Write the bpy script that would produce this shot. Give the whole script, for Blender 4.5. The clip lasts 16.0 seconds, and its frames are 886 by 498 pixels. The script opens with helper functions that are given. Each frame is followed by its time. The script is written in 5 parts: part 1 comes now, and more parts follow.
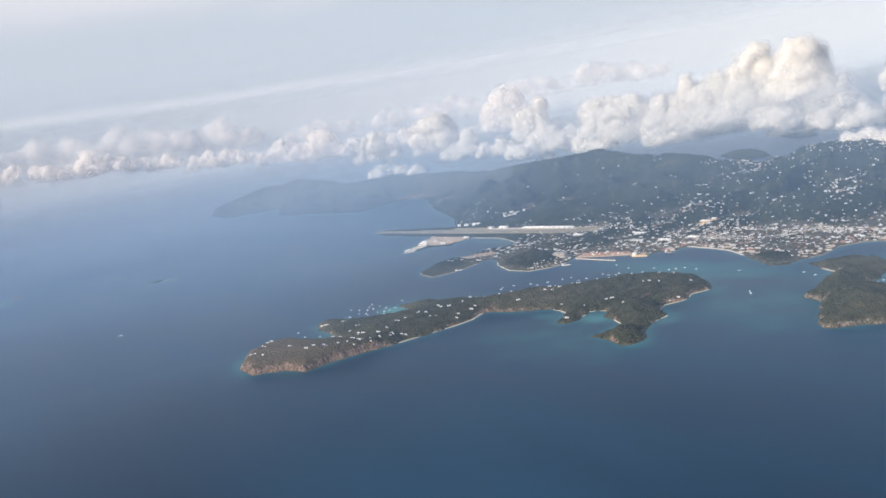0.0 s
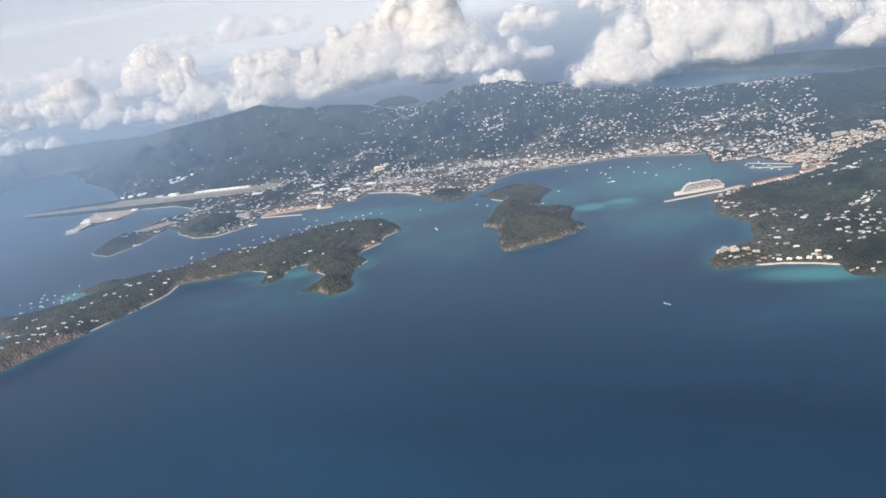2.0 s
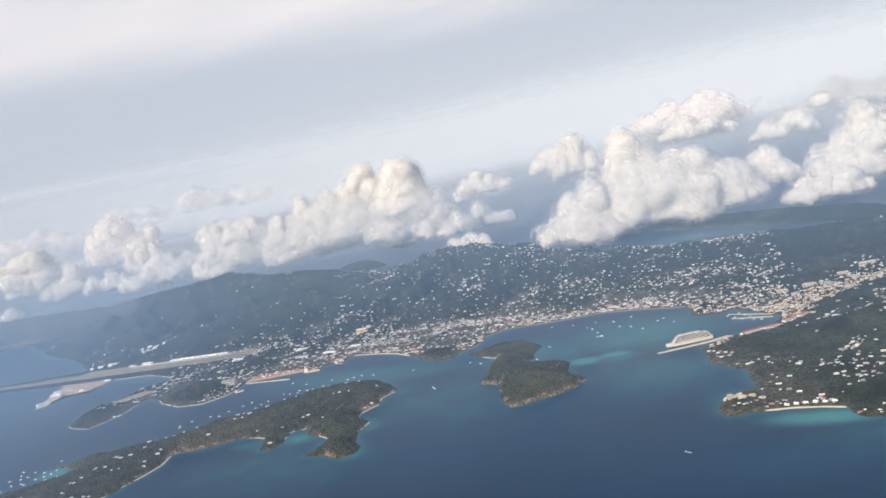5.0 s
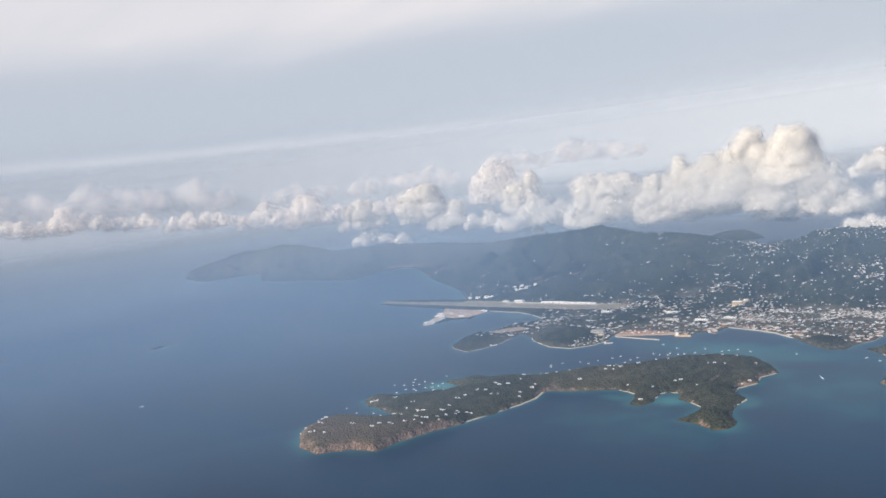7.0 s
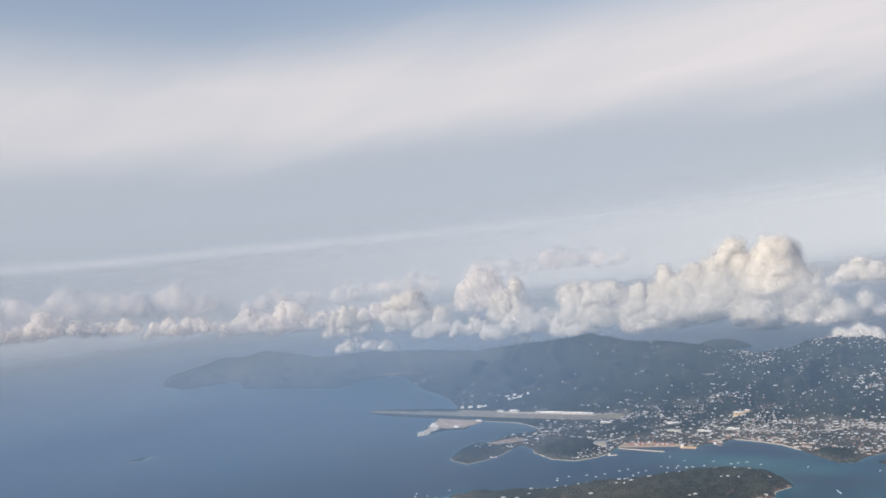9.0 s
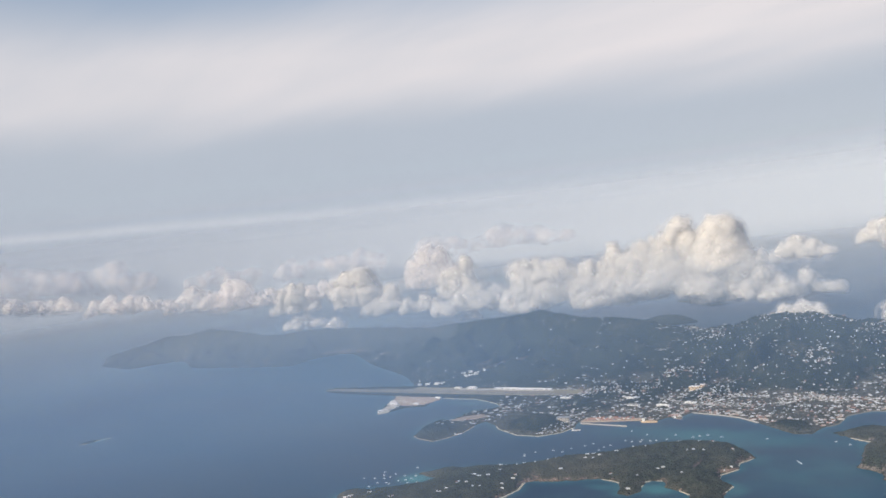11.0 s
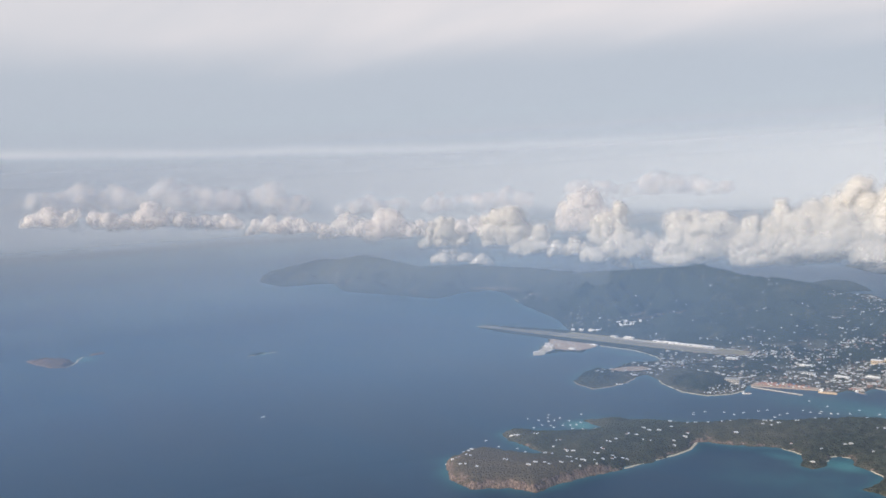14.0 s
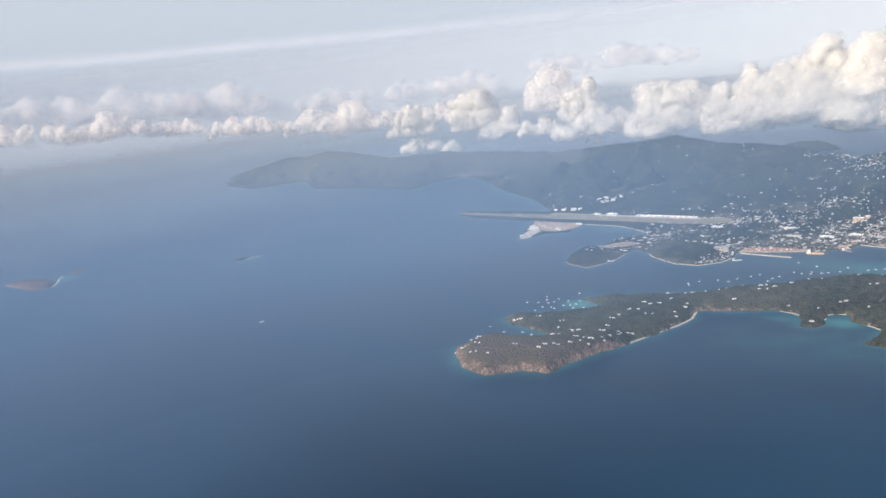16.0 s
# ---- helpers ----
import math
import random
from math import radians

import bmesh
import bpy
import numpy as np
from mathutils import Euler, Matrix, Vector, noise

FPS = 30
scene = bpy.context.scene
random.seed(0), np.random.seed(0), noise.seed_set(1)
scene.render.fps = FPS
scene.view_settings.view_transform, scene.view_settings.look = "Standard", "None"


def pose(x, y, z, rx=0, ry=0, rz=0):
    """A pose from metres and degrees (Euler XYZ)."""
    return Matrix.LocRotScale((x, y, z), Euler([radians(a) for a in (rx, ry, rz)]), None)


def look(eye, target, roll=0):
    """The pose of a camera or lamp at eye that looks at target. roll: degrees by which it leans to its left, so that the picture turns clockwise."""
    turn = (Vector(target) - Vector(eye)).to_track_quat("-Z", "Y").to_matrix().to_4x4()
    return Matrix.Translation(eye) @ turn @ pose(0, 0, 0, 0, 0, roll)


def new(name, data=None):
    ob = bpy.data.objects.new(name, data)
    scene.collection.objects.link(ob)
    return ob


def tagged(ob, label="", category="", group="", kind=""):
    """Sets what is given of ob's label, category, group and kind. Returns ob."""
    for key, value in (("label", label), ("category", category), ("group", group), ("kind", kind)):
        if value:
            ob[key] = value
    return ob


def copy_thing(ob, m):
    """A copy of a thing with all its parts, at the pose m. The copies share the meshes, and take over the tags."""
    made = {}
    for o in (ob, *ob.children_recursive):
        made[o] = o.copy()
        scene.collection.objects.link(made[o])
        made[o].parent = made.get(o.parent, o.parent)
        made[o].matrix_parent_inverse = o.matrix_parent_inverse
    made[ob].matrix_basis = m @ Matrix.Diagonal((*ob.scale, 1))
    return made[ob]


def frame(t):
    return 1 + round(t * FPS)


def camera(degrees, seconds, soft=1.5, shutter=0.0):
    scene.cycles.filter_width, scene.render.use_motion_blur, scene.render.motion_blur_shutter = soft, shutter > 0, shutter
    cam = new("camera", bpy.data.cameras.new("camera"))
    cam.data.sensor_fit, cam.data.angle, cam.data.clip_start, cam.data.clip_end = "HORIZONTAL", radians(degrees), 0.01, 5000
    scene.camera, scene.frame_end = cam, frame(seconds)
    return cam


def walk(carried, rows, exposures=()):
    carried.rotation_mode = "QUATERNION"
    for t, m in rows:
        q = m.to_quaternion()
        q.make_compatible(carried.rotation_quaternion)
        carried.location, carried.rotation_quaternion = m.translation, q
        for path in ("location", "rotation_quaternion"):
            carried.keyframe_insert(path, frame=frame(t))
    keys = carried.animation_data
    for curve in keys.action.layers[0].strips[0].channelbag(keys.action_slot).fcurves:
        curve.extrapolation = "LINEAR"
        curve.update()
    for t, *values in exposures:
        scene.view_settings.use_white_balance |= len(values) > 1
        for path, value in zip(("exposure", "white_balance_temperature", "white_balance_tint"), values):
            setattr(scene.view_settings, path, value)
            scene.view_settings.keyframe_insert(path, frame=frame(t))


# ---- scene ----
# The view is one tenth of life size: 1 unit stands for ten metres, so that the far shore and clouds lie within reach.
cam = camera(55.97, 16.0, soft=1.65)
ROWS = [
    (0, 580.37, -475.24, 119.98, 79.900, 9.719, 49.663),
    (0.5, 576.84, -478.62, 120.96, 77.569, 9.553, 45.477),
    (1, 573.28, -481.96, 121.93, 74.850, 9.661, 37.229),
    (1.5, 569.70, -485.27, 122.90, 73.315, 10.414, 29.957),
    (2, 566.10, -488.56, 123.86, 72.350, 11.284, 24.968),
    (2.5, 562.47, -491.81, 124.82, 72.854, 12.268, 18.515),
    (3, 558.83, -495.03, 125.76, 73.687, 12.634, 12.040),
    (3.2, 557.36, -496.31, 126.14, 74.015, 12.680, 9.907),
    (5.3, 541.77, -509.47, 130.03, 85.512, 11.526, 27.041),
    (5.5, 540.27, -510.69, 130.39, 87.500, 11.060, 32.045),
    (6, 536.49, -513.74, 131.30, 89.075, 9.733, 39.901),
    (6.5, 532.70, -516.75, 132.20, 85.630, 8.651, 43.320),
    (7, 528.88, -519.73, 133.09, 83.946, 7.473, 45.700),
    (7.5, 525.03, -522.68, 133.97, 85.239, 6.677, 46.098),
    (8, 521.17, -525.60, 134.85, 88.070, 6.104, 45.331),
    (8.5, 517.28, -528.49, 135.71, 90.940, 6.030, 43.799),
    (9, 513.38, -531.35, 136.58, 90.989, 7.051, 43.775),
    (9.5, 509.45, -534.18, 137.43, 89.502, 9.324, 42.810),
    (10, 505.50, -536.98, 138.28, 89.195, 8.719, 41.290),
    (10.2, 503.91, -538.09, 138.62, 89.276, 8.416, 40.634),
    (12.3, 487.05, -549.47, 142.09, 88.199, 5.521, 38.920),
    (12.5, 485.42, -550.53, 142.41, 88.159, 5.601, 39.223),
    (13, 481.34, -553.14, 143.22, 88.551, 4.360, 40.073),
    (13.5, 477.24, -555.73, 144.02, 88.617, 3.046, 43.026),
    (14, 473.11, -558.29, 144.81, 85.322, 3.118, 48.518),
    (14.5, 468.97, -560.82, 145.59, 83.165, 5.333, 48.234),
    (15, 464.80, -563.32, 146.37, 82.134, 6.590, 45.248),
    (15.5, 460.61, -565.78, 147.14, 80.080, 6.687, 44.683),
    (16, 456.40, -568.22, 147.91, 77.306, 7.019, 45.189),

]
EXPOSURES = [(0, 0.30), (1.5, 0.31), (3.0, 0.33), (5.5, 0.05), (6.0, -0.14), (6.5, 0.0), (7.0, 0.14), (7.5, 0.14), (8.5, -0.06), (9.0, -0.05), (9.5, 0.0), (10.0, -0.04), (12.5, 0.0), (13.5, -0.06), (14.0, 0.03), (14.5, 0.34), (15.0, 0.13), (15.5, 0.18), (16.0, 0.31)]
walk(cam, [(t, pose(*p)) for t, *p in ROWS], EXPOSURES)

# ---- world, sun ----
SUN_AZ, SUN_EL = 193.0, 29.0          # compass bearing and height of the afternoon sun
to_sun = Vector((math.sin(radians(SUN_AZ)) * math.cos(radians(SUN_EL)), math.cos(radians(SUN_AZ)) * math.cos(radians(SUN_EL)), math.sin(radians(SUN_EL))))
sun = new("sun", bpy.data.lights.new("sun", "SUN"))
sun.data.energy, sun.data.angle, sun.data.color = 4.8, radians(2.5), (1.0, 0.83, 0.61)
sun.matrix_world = look((0, 0, 900), Vector((0, 0, 900)) - to_sun)
scene.cycles.transparent_max_bounces = 64


class Nodes:
    """Short hand for node trees."""

    def __init__(self, tree):
        self.t = tree
        tree.nodes.clear()

    def add(self, kind, links=(), **props):
        n = self.t.nodes.new(kind)
        for k, v in props.items():
            setattr(n, k, v)
        for slot, v in dict(links).items():
            sock = n.inputs[slot]
            if isinstance(v, bpy.types.NodeSocket):
                self.t.links.new(v, sock)
            else:
                sock.default_value = v
        return n

    def math(self, op, a, b=0.0, clamp=False):
        return self.add("ShaderNodeMath", {0: a, 1: b}, operation=op, use_clamp=clamp).outputs[0]

    def mix(self, f, a, b):
        n = self.add("ShaderNodeMix", {0: f, 6: a, 7: b}, data_type="RGBA")
        return n.outputs[2]

    def ramp(self, f, lo, hi):
        return self.add("ShaderNodeMapRange", {0: f, 1: lo, 2: hi, 3: 0.0, 4: 1.0}, interpolation_type="SMOOTHSTEP").outputs[0]

    def noise(self, vec, scale, detail=4.0, rough=0.55):
        return self.add("ShaderNodeTexNoise", {"Vector": vec, "Scale": scale, "Detail": detail, "Roughness": rough}).outputs[0]


def make_world():
    w = bpy.data.worlds.new("world")
    scene.world = w
    w.use_nodes = True
    n = Nodes(w.node_tree)
    way = n.add("ShaderNodeTexCoord").outputs["Generated"]
    sky = n.add("ShaderNodeTexSky", sky_type="NISHITA", sun_disc=False, sun_elevation=radians(SUN_EL), sun_rotation=radians(SUN_AZ), dust_density=2.0, ozone_density=2.0)
    z = n.add("ShaderNodeSeparateXYZ", {0: way})
    up = n.math("MAXIMUM", z.outputs[2], 0.0)
    # high thin cloud lies in long level sheets; their edges wander
    deep = n.math("ADD", up, 0.10)
    flat = n.add("ShaderNodeCombineXYZ", {0: n.math("DIVIDE", z.outputs[0], deep), 1: n.math("DIVIDE", z.outputs[1], deep)}).outputs[0]
    streak = n.add("ShaderNodeMapping", {"Vector": flat, "Rotation": (0, 0, radians(48)), "Scale": (0.25, 0.7, 1)}).outputs[0]
    wander = n.math("SUBTRACT", n.noise(streak, 1.0, 5.0, 0.5), 0.5)
    tall = n.math("ADD", up, n.math("MULTIPLY", wander, 0.10))
    fine = n.noise(streak, 3.5, 5.0, 0.55)

    def sheet(lo, mid_lo, mid_hi, hi, h):
        return n.math("MULTIPLY", n.ramp(h, lo, mid_lo), n.math("SUBTRACT", 1.0, n.ramp(h, mid_hi, hi)))

    rose = n.math("MULTIPLY", sheet(0.12, 0.19, 0.22, 0.31, tall), n.math("ADD", 0.32, n.math("MULTIPLY", fine, 0.75)), True)
    bearing = n.math("ARCTAN2", z.outputs[1], z.outputs[0])
    rose = n.math("MULTIPLY", rose, n.math("SUBTRACT", 1.12, n.math("MULTIPLY", n.ramp(bearing, 2.0, 2.9), 0.38)), True)
    blue = n.add("ShaderNodeBackground", {"Color": sky.outputs[0], "Strength": 0.15})
    grey = n.add("ShaderNodeBackground", {"Color": (0.51, 0.55, 0.615, 1), "Strength": 1.0})
    cirrus = n.add("ShaderNodeBackground", {"Color": (0.84, 0.79, 0.80, 1), "Strength": 1.0})
    haze = n.add("ShaderNodeBackground", {"Color": (0.50, 0.54, 0.605, 1), "Strength": 1.0})
    thick = n.math("SUBTRACT", 0.97, n.math("MULTIPLY", n.ramp(tall, 0.17, 0.38), 0.72))
    a = n.add("ShaderNodeMixShader", {0: thick, 1: blue.outputs[0], 2: grey.outputs[0]})
    b = n.add("ShaderNodeMixShader", {0: rose, 1: a.outputs[0], 2: cirrus.outputs[0]})
    low = n.math("SUBTRACT", 1.0, n.ramp(up, 0.0, 0.075))
    b = n.add("ShaderNodeMixShader", {0: low, 1: b.outputs[0], 2: haze.outputs[0]})
    # one thin bright streak above the haze, sinking towards the north
    course = n.add("ShaderNodeMapRange", {0: bearing, 1: 1.90, 2: 2.90, 3: 0.0235, 4: 0.0500}).outputs[0]
    off = n.math("ADD", n.math("SUBTRACT", z.outputs[2], course), n.math("MULTIPLY", wander, 0.006))
    streak_band = n.math("MULTIPLY", n.ramp(off, -0.006, 0.001), n.math("SUBTRACT", 1.0, n.ramp(off, 0.001, 0.011)))
    streak_band = n.math("MULTIPLY", streak_band, n.math("MULTIPLY", n.ramp(bearing, 1.7, 2.7), n.math("ADD", 0.35, n.math("MULTIPLY", fine, 0.7))), True)
    white = n.add("ShaderNodeBackground", {"Color": (0.98, 0.96, 0.98, 1), "Strength": 1.0})
    b = n.add("ShaderNodeMixShader", {0: n.math("MULTIPLY", streak_band, 0.62, True), 1: b.outputs[0], 2: white.outputs[0]})
    n.add("ShaderNodeOutputWorld", {0: b.outputs[0]})


make_world()


# ---- materials ----
def material(name, build):
    m = bpy.data.materials.new(name)
    m.use_nodes = True
    n = Nodes(m.node_tree)
    n.add("ShaderNodeOutputMaterial", {0: build(n)})
    return m


def surface(n, colour, rough=0.8, bump=None, strength=0.4, distance=0.3, **more):
    slots = {"Base Color": colour, "Roughness": rough, **more}
    if bump is not None:
        slots["Normal"] = n.add("ShaderNodeBump", {"Height": bump, "Strength": strength, "Distance": distance}).outputs[0]
    return n.add("ShaderNodeBsdfPrincipled", slots).outputs[0]


def paint(name, colour, rough=0.6, vary=0.25, scale=0.8, metal=0.0):
    """Plain painted or built surface with stains at two scales and a tone of its own for each object."""
    def build(n):
        pos = n.add("ShaderNodeNewGeometry").outputs["Position"]
        f = n.math("ADD", n.math("MULTIPLY", n.noise(pos, scale), 0.6), n.math("MULTIPLY", n.noise(pos, scale * 7), 0.4))
        own = n.add("ShaderNodeObjectInfo").outputs["Random"]
        f = n.math("ADD", n.math("MULTIPLY", f, 0.7), n.math("MULTIPLY", own, 0.3))
        dark = tuple(c * (1 - vary) for c in colour) + (1,)
        return surface(n, n.mix(f, dark, tuple(min(1, c * (1 + vary * 0.5)) for c in colour) + (1,)), rough, Metallic=metal)
    return material(name, build)


def land_material(name, forest, dry, rock, dry_share=0.5, east=None, south=None):
    def build(n):
        geo = n.add("ShaderNodeNewGeometry")
        pos, up = geo.outputs["Position"], n.add("ShaderNodeSeparateXYZ", {0: geo.outputs["True Normal"]}).outputs[2]
        z = n.add("ShaderNodeSeparateXYZ", {0: pos}).outputs[2]
        crown = n.add("ShaderNodeTexVoronoi", {"Vector": pos, "Scale": 0.75, "Randomness": 1.0})
        tone = n.add("ShaderNodeSeparateColor", {0: crown.outputs["Color"]}).outputs[0]
        wide, mid = n.noise(pos, 0.022, 5), n.noise(pos, 0.16, 5)
        patch = n.ramp(n.math("ADD", n.math("MULTIPLY", wide, 0.6), n.math("MULTIPLY", mid, 0.4)), 0.62 - 0.3 * dry_share, 0.75 - 0.2 * dry_share)
        green = n.mix(tone, tuple(c * 0.5 for c in forest) + (1,), tuple(c * 1.5 for c in forest) + (1,))
        olive = n.mix(mid, tuple(c * 0.7 for c in dry) + (1,), tuple(c * 1.35 for c in dry) + (1,))
        col = n.mix(patch, green, olive)
        if east:
            # the eastern slopes are drier, with low olive scrub instead of forest
            place = n.add("ShaderNodeSeparateXYZ", {0: pos})
            drier = n.math("MULTIPLY", n.ramp(place.outputs[0], 490.0, 530.0), n.math("SUBTRACT", 1.0, n.ramp(n.math("ADD", place.outputs[1], n.math("MULTIPLY", wide, 60.0)), -40.0, 60.0)))
            groves = n.ramp(n.noise(pos, 0.06, 6, 0.6), 0.36, 0.62)
            col = n.mix(drier, col, n.mix(groves, tuple(c * 0.5 for c in east) + (1,), tuple(c * 1.4 for c in east) + (1,)))
            # paved and bare ground in the low town and port
            ground = n.math("MULTIPLY", n.math("SUBTRACT", 1.0, n.ramp(n.math("ADD", z, n.math("MULTIPLY", n.noise(pos, 0.12, 4), 4.0)), 2.6, 5.0)), n.math("MULTIPLY", n.ramp(place.outputs[0], 95.0, 140.0), n.math("SUBTRACT", 1.0, n.ramp(place.outputs[0], 500.0, 600.0))))
            col = n.mix(n.math("MULTIPLY", ground, 0.6), col, n.mix(n.ramp(n.noise(pos, 0.5, 4), 0.35, 0.7), (0.07, 0.075, 0.055, 1), (0.24, 0.21, 0.18, 1)))
        if south:
            # dry grass on the windy southern head
            place = n.add("ShaderNodeSeparateXYZ", {0: pos})
            dry_head = n.math("SUBTRACT", 1.0, n.ramp(n.math("ADD", place.outputs[1], n.math("MULTIPLY", n.math("SUBTRACT", mid, 0.5), 40.0)), -272.0, -244.0))
            col = n.mix(n.math("MULTIPLY", dry_head, 0.85), col, n.mix(n.noise(pos, 0.4, 5), tuple(c * 0.65 for c in south) + (1,), tuple(c * 1.35 for c in south) + (1,)))
        gully = n.noise(n.add("ShaderNodeMapping", {"Vector": pos, "Scale": (1.0, 1.0, 0.18)}).outputs[0], 0.9, 6, 0.7)
        stone = n.mix(n.ramp(gully, 0.32, 0.68), tuple(c * 0.35 for c in rock) + (1,), tuple(c * 1.7 for c in rock) + (1,))
        steep = n.math("SUBTRACT", 1.0, n.ramp(n.math("ADD", up, n.math("MULTIPLY", n.noise(pos, 0.9), 0.25)), 0.68, 0.90))
        low = n.math("SUBTRACT", 1.0, n.ramp(n.math("ADD", z, n.math("MULTIPLY", n.noise(pos, 0.45, 3), -4.0)), 0.4, 3.4))
        shore = n.math("SUBTRACT", 1.0, n.ramp(z, 0.05, 0.22))
        col = n.mix(n.math("MAXIMUM", n.math("MULTIPLY", steep, low), n.math("MULTIPLY", shore, 0.2)), col, stone)
        lump = n.math("ADD", n.math("MULTIPLY", crown.outputs["Distance"], -0.8), n.noise(pos, 1.7, 5))
        return surface(n, col, 0.9, lump, 0.9, 1.3, **{"Specular IOR Level": 0.15})
    return material(name, build)


def sea_material():
    def build(n):
        pos = n.add("ShaderNodeNewGeometry").outputs["Position"]
        shoal = n.add("ShaderNodeAttribute", attribute_name="shoal").outputs["Fac"]
        ruffle = n.noise(n.add("ShaderNodeMapping", {"Vector": pos, "Rotation": (0, 0, 0.5), "Scale": (0.004, 0.015, 1)}).outputs[0], 1.0, 6)
        patchy = n.noise(pos, 0.05, 5)
        deep = n.mix(n.ramp(ruffle, 0.25, 0.75), (0.0035, 0.0235, 0.058, 1), (0.009, 0.045, 0.0985, 1))
        # haze and sky sheen painted into the colour: paler patches towards the west
        veil = n.math("MULTIPLY", n.math("SUBTRACT", 1.0, n.ramp(n.add("ShaderNodeSeparateXYZ", {0: pos}).outputs[0], -520.0, 260.0)), n.ramp(n.noise(pos, 0.004, 5), 0.30, 0.62))
        deep = n.mix(n.math("MULTIPLY", veil, 0.75), deep, (0.030, 0.088, 0.128, 1))
        s = n.ramp(n.math("ADD", shoal, n.math("MULTIPLY", n.math("SUBTRACT", patchy, 0.5), 0.35)), 0.08, 0.95)
        col = n.mix(n.math("MULTIPLY", s, 0.9), deep, (0.055, 0.225, 0.24, 1))
        chop = n.math("ADD", n.noise(pos, 0.9, 3, 0.5), n.math("MULTIPLY", n.noise(pos, 4.0, 2), 0.4))
        rough = n.math("ADD", 0.38, n.math("MULTIPLY", n.ramp(ruffle, 0.3, 0.75), 0.06))
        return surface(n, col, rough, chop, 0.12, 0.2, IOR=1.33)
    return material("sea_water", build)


def cloud_material():
    def build(n):
        pos = n.add("ShaderNodeNewGeometry").outputs["Position"]
        lump = n.math("ADD", n.noise(pos, 0.10, 6, 0.6), n.math("MULTIPLY", n.noise(pos, 0.35, 4), 0.35))
        nor = n.add("ShaderNodeBump", {"Height": lump, "Strength": 0.06, "Distance": 5.0}).outputs[0]
        d = n.add("ShaderNodeBsdfDiffuse", {"Color": (0.83, 0.822, 0.81, 1), "Normal": nor})
        t = n.add("ShaderNodeBsdfTranslucent", {"Color": (0.84, 0.832, 0.82, 1), "Normal": nor})
        return n.add("ShaderNodeMixShader", {0: 0.5, 1: d.outputs[0], 2: t.outputs[0]}).outputs[0]
    return material("cloud_vapour", build)


def cloud_rim_material(name, lo, hi, most, tone=(0.88, 0.875, 0.87)):
    """The thin, torn outer vapour of a cloud."""
    def build(n):
        pos = n.add("ShaderNodeNewGeometry").outputs["Position"]
        f = n.math("ADD", n.math("MULTIPLY", n.noise(pos, 0.07, 4, 0.5), 0.7), n.math("MULTIPLY", n.noise(pos, 0.25, 4, 0.55), 0.3))
        a = n.math("MULTIPLY", n.ramp(f, lo, hi), most)
        d = n.add("ShaderNodeBsdfDiffuse", {"Color": (*tone, 1)})
        t = n.add("ShaderNodeBsdfTranslucent", {"Color": (*tone, 1)})
        s = n.add("ShaderNodeMixShader", {0: 0.5, 1: d.outputs[0], 2: t.outputs[0]})
        return n.add("ShaderNodeMixShader", {0: a, 1: n.add("ShaderNodeBsdfTransparent").outputs[0], 2: s.outputs[0]}).outputs[0]
    return material(name, build)


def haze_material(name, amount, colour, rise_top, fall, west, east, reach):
    """Haze put into the colour of a see-through sheet: none at the water, thickest at rise_top, thinning through the
    heights of fall, thicker towards the west.
    """
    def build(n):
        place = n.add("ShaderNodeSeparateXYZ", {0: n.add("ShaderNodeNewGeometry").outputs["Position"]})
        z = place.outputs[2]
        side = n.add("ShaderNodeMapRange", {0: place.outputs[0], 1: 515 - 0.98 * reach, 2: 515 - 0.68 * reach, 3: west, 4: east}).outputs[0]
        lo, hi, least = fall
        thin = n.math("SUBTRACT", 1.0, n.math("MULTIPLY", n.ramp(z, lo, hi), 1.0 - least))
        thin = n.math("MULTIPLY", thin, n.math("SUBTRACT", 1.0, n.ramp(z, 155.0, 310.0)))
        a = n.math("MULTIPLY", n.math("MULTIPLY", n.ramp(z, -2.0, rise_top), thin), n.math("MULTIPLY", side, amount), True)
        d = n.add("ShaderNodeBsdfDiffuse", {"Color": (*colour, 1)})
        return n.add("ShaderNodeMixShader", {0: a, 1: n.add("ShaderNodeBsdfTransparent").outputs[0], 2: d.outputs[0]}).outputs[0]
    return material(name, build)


SEA, CLOUD = sea_material(), cloud_material()
CLOUD_WISP = cloud_rim_material("cloud_wisp", 0.36, 0.66, 0.26, (0.94, 0.93, 0.96))
CLOUD_SOFT = cloud_rim_material("cloud_soft", 0.18, 0.64, 0.34, (0.98, 0.95, 0.95))
CLOUD_RIM, CLOUD_VEIL, CLOUD_MIST = cloud_rim_material("cloud_rim", 0.28, 0.62, 0.60), cloud_rim_material("cloud_veil", 0.34, 0.66, 0.42), cloud_rim_material("cloud_mist", 0.38, 0.70, 0.26)
SCRUB = land_material("island_scrub", (0.048, 0.055, 0.038), (0.092, 0.088, 0.062), (0.235, 0.172, 0.14), 0.65, None, (0.135, 0.110, 0.078))
HILLS = land_material("wooded_hills", (0.023, 0.032, 0.024), (0.066, 0.068, 0.046), (0.12, 0.10, 0.08), 0.4, (0.036, 0.046, 0.034))
ROCKY = land_material("harbour_scrub", (0.044, 0.052, 0.038), (0.085, 0.083, 0.060), (0.165, 0.145, 0.128), 0.6)
CAY = land_material("bare_cay", (0.09, 0.075, 0.05), (0.24, 0.165, 0.125), (0.32, 0.25, 0.20), 0.9)
WHITE = paint("white_render", (0.82, 0.82, 0.82), 0.6, 0.15)
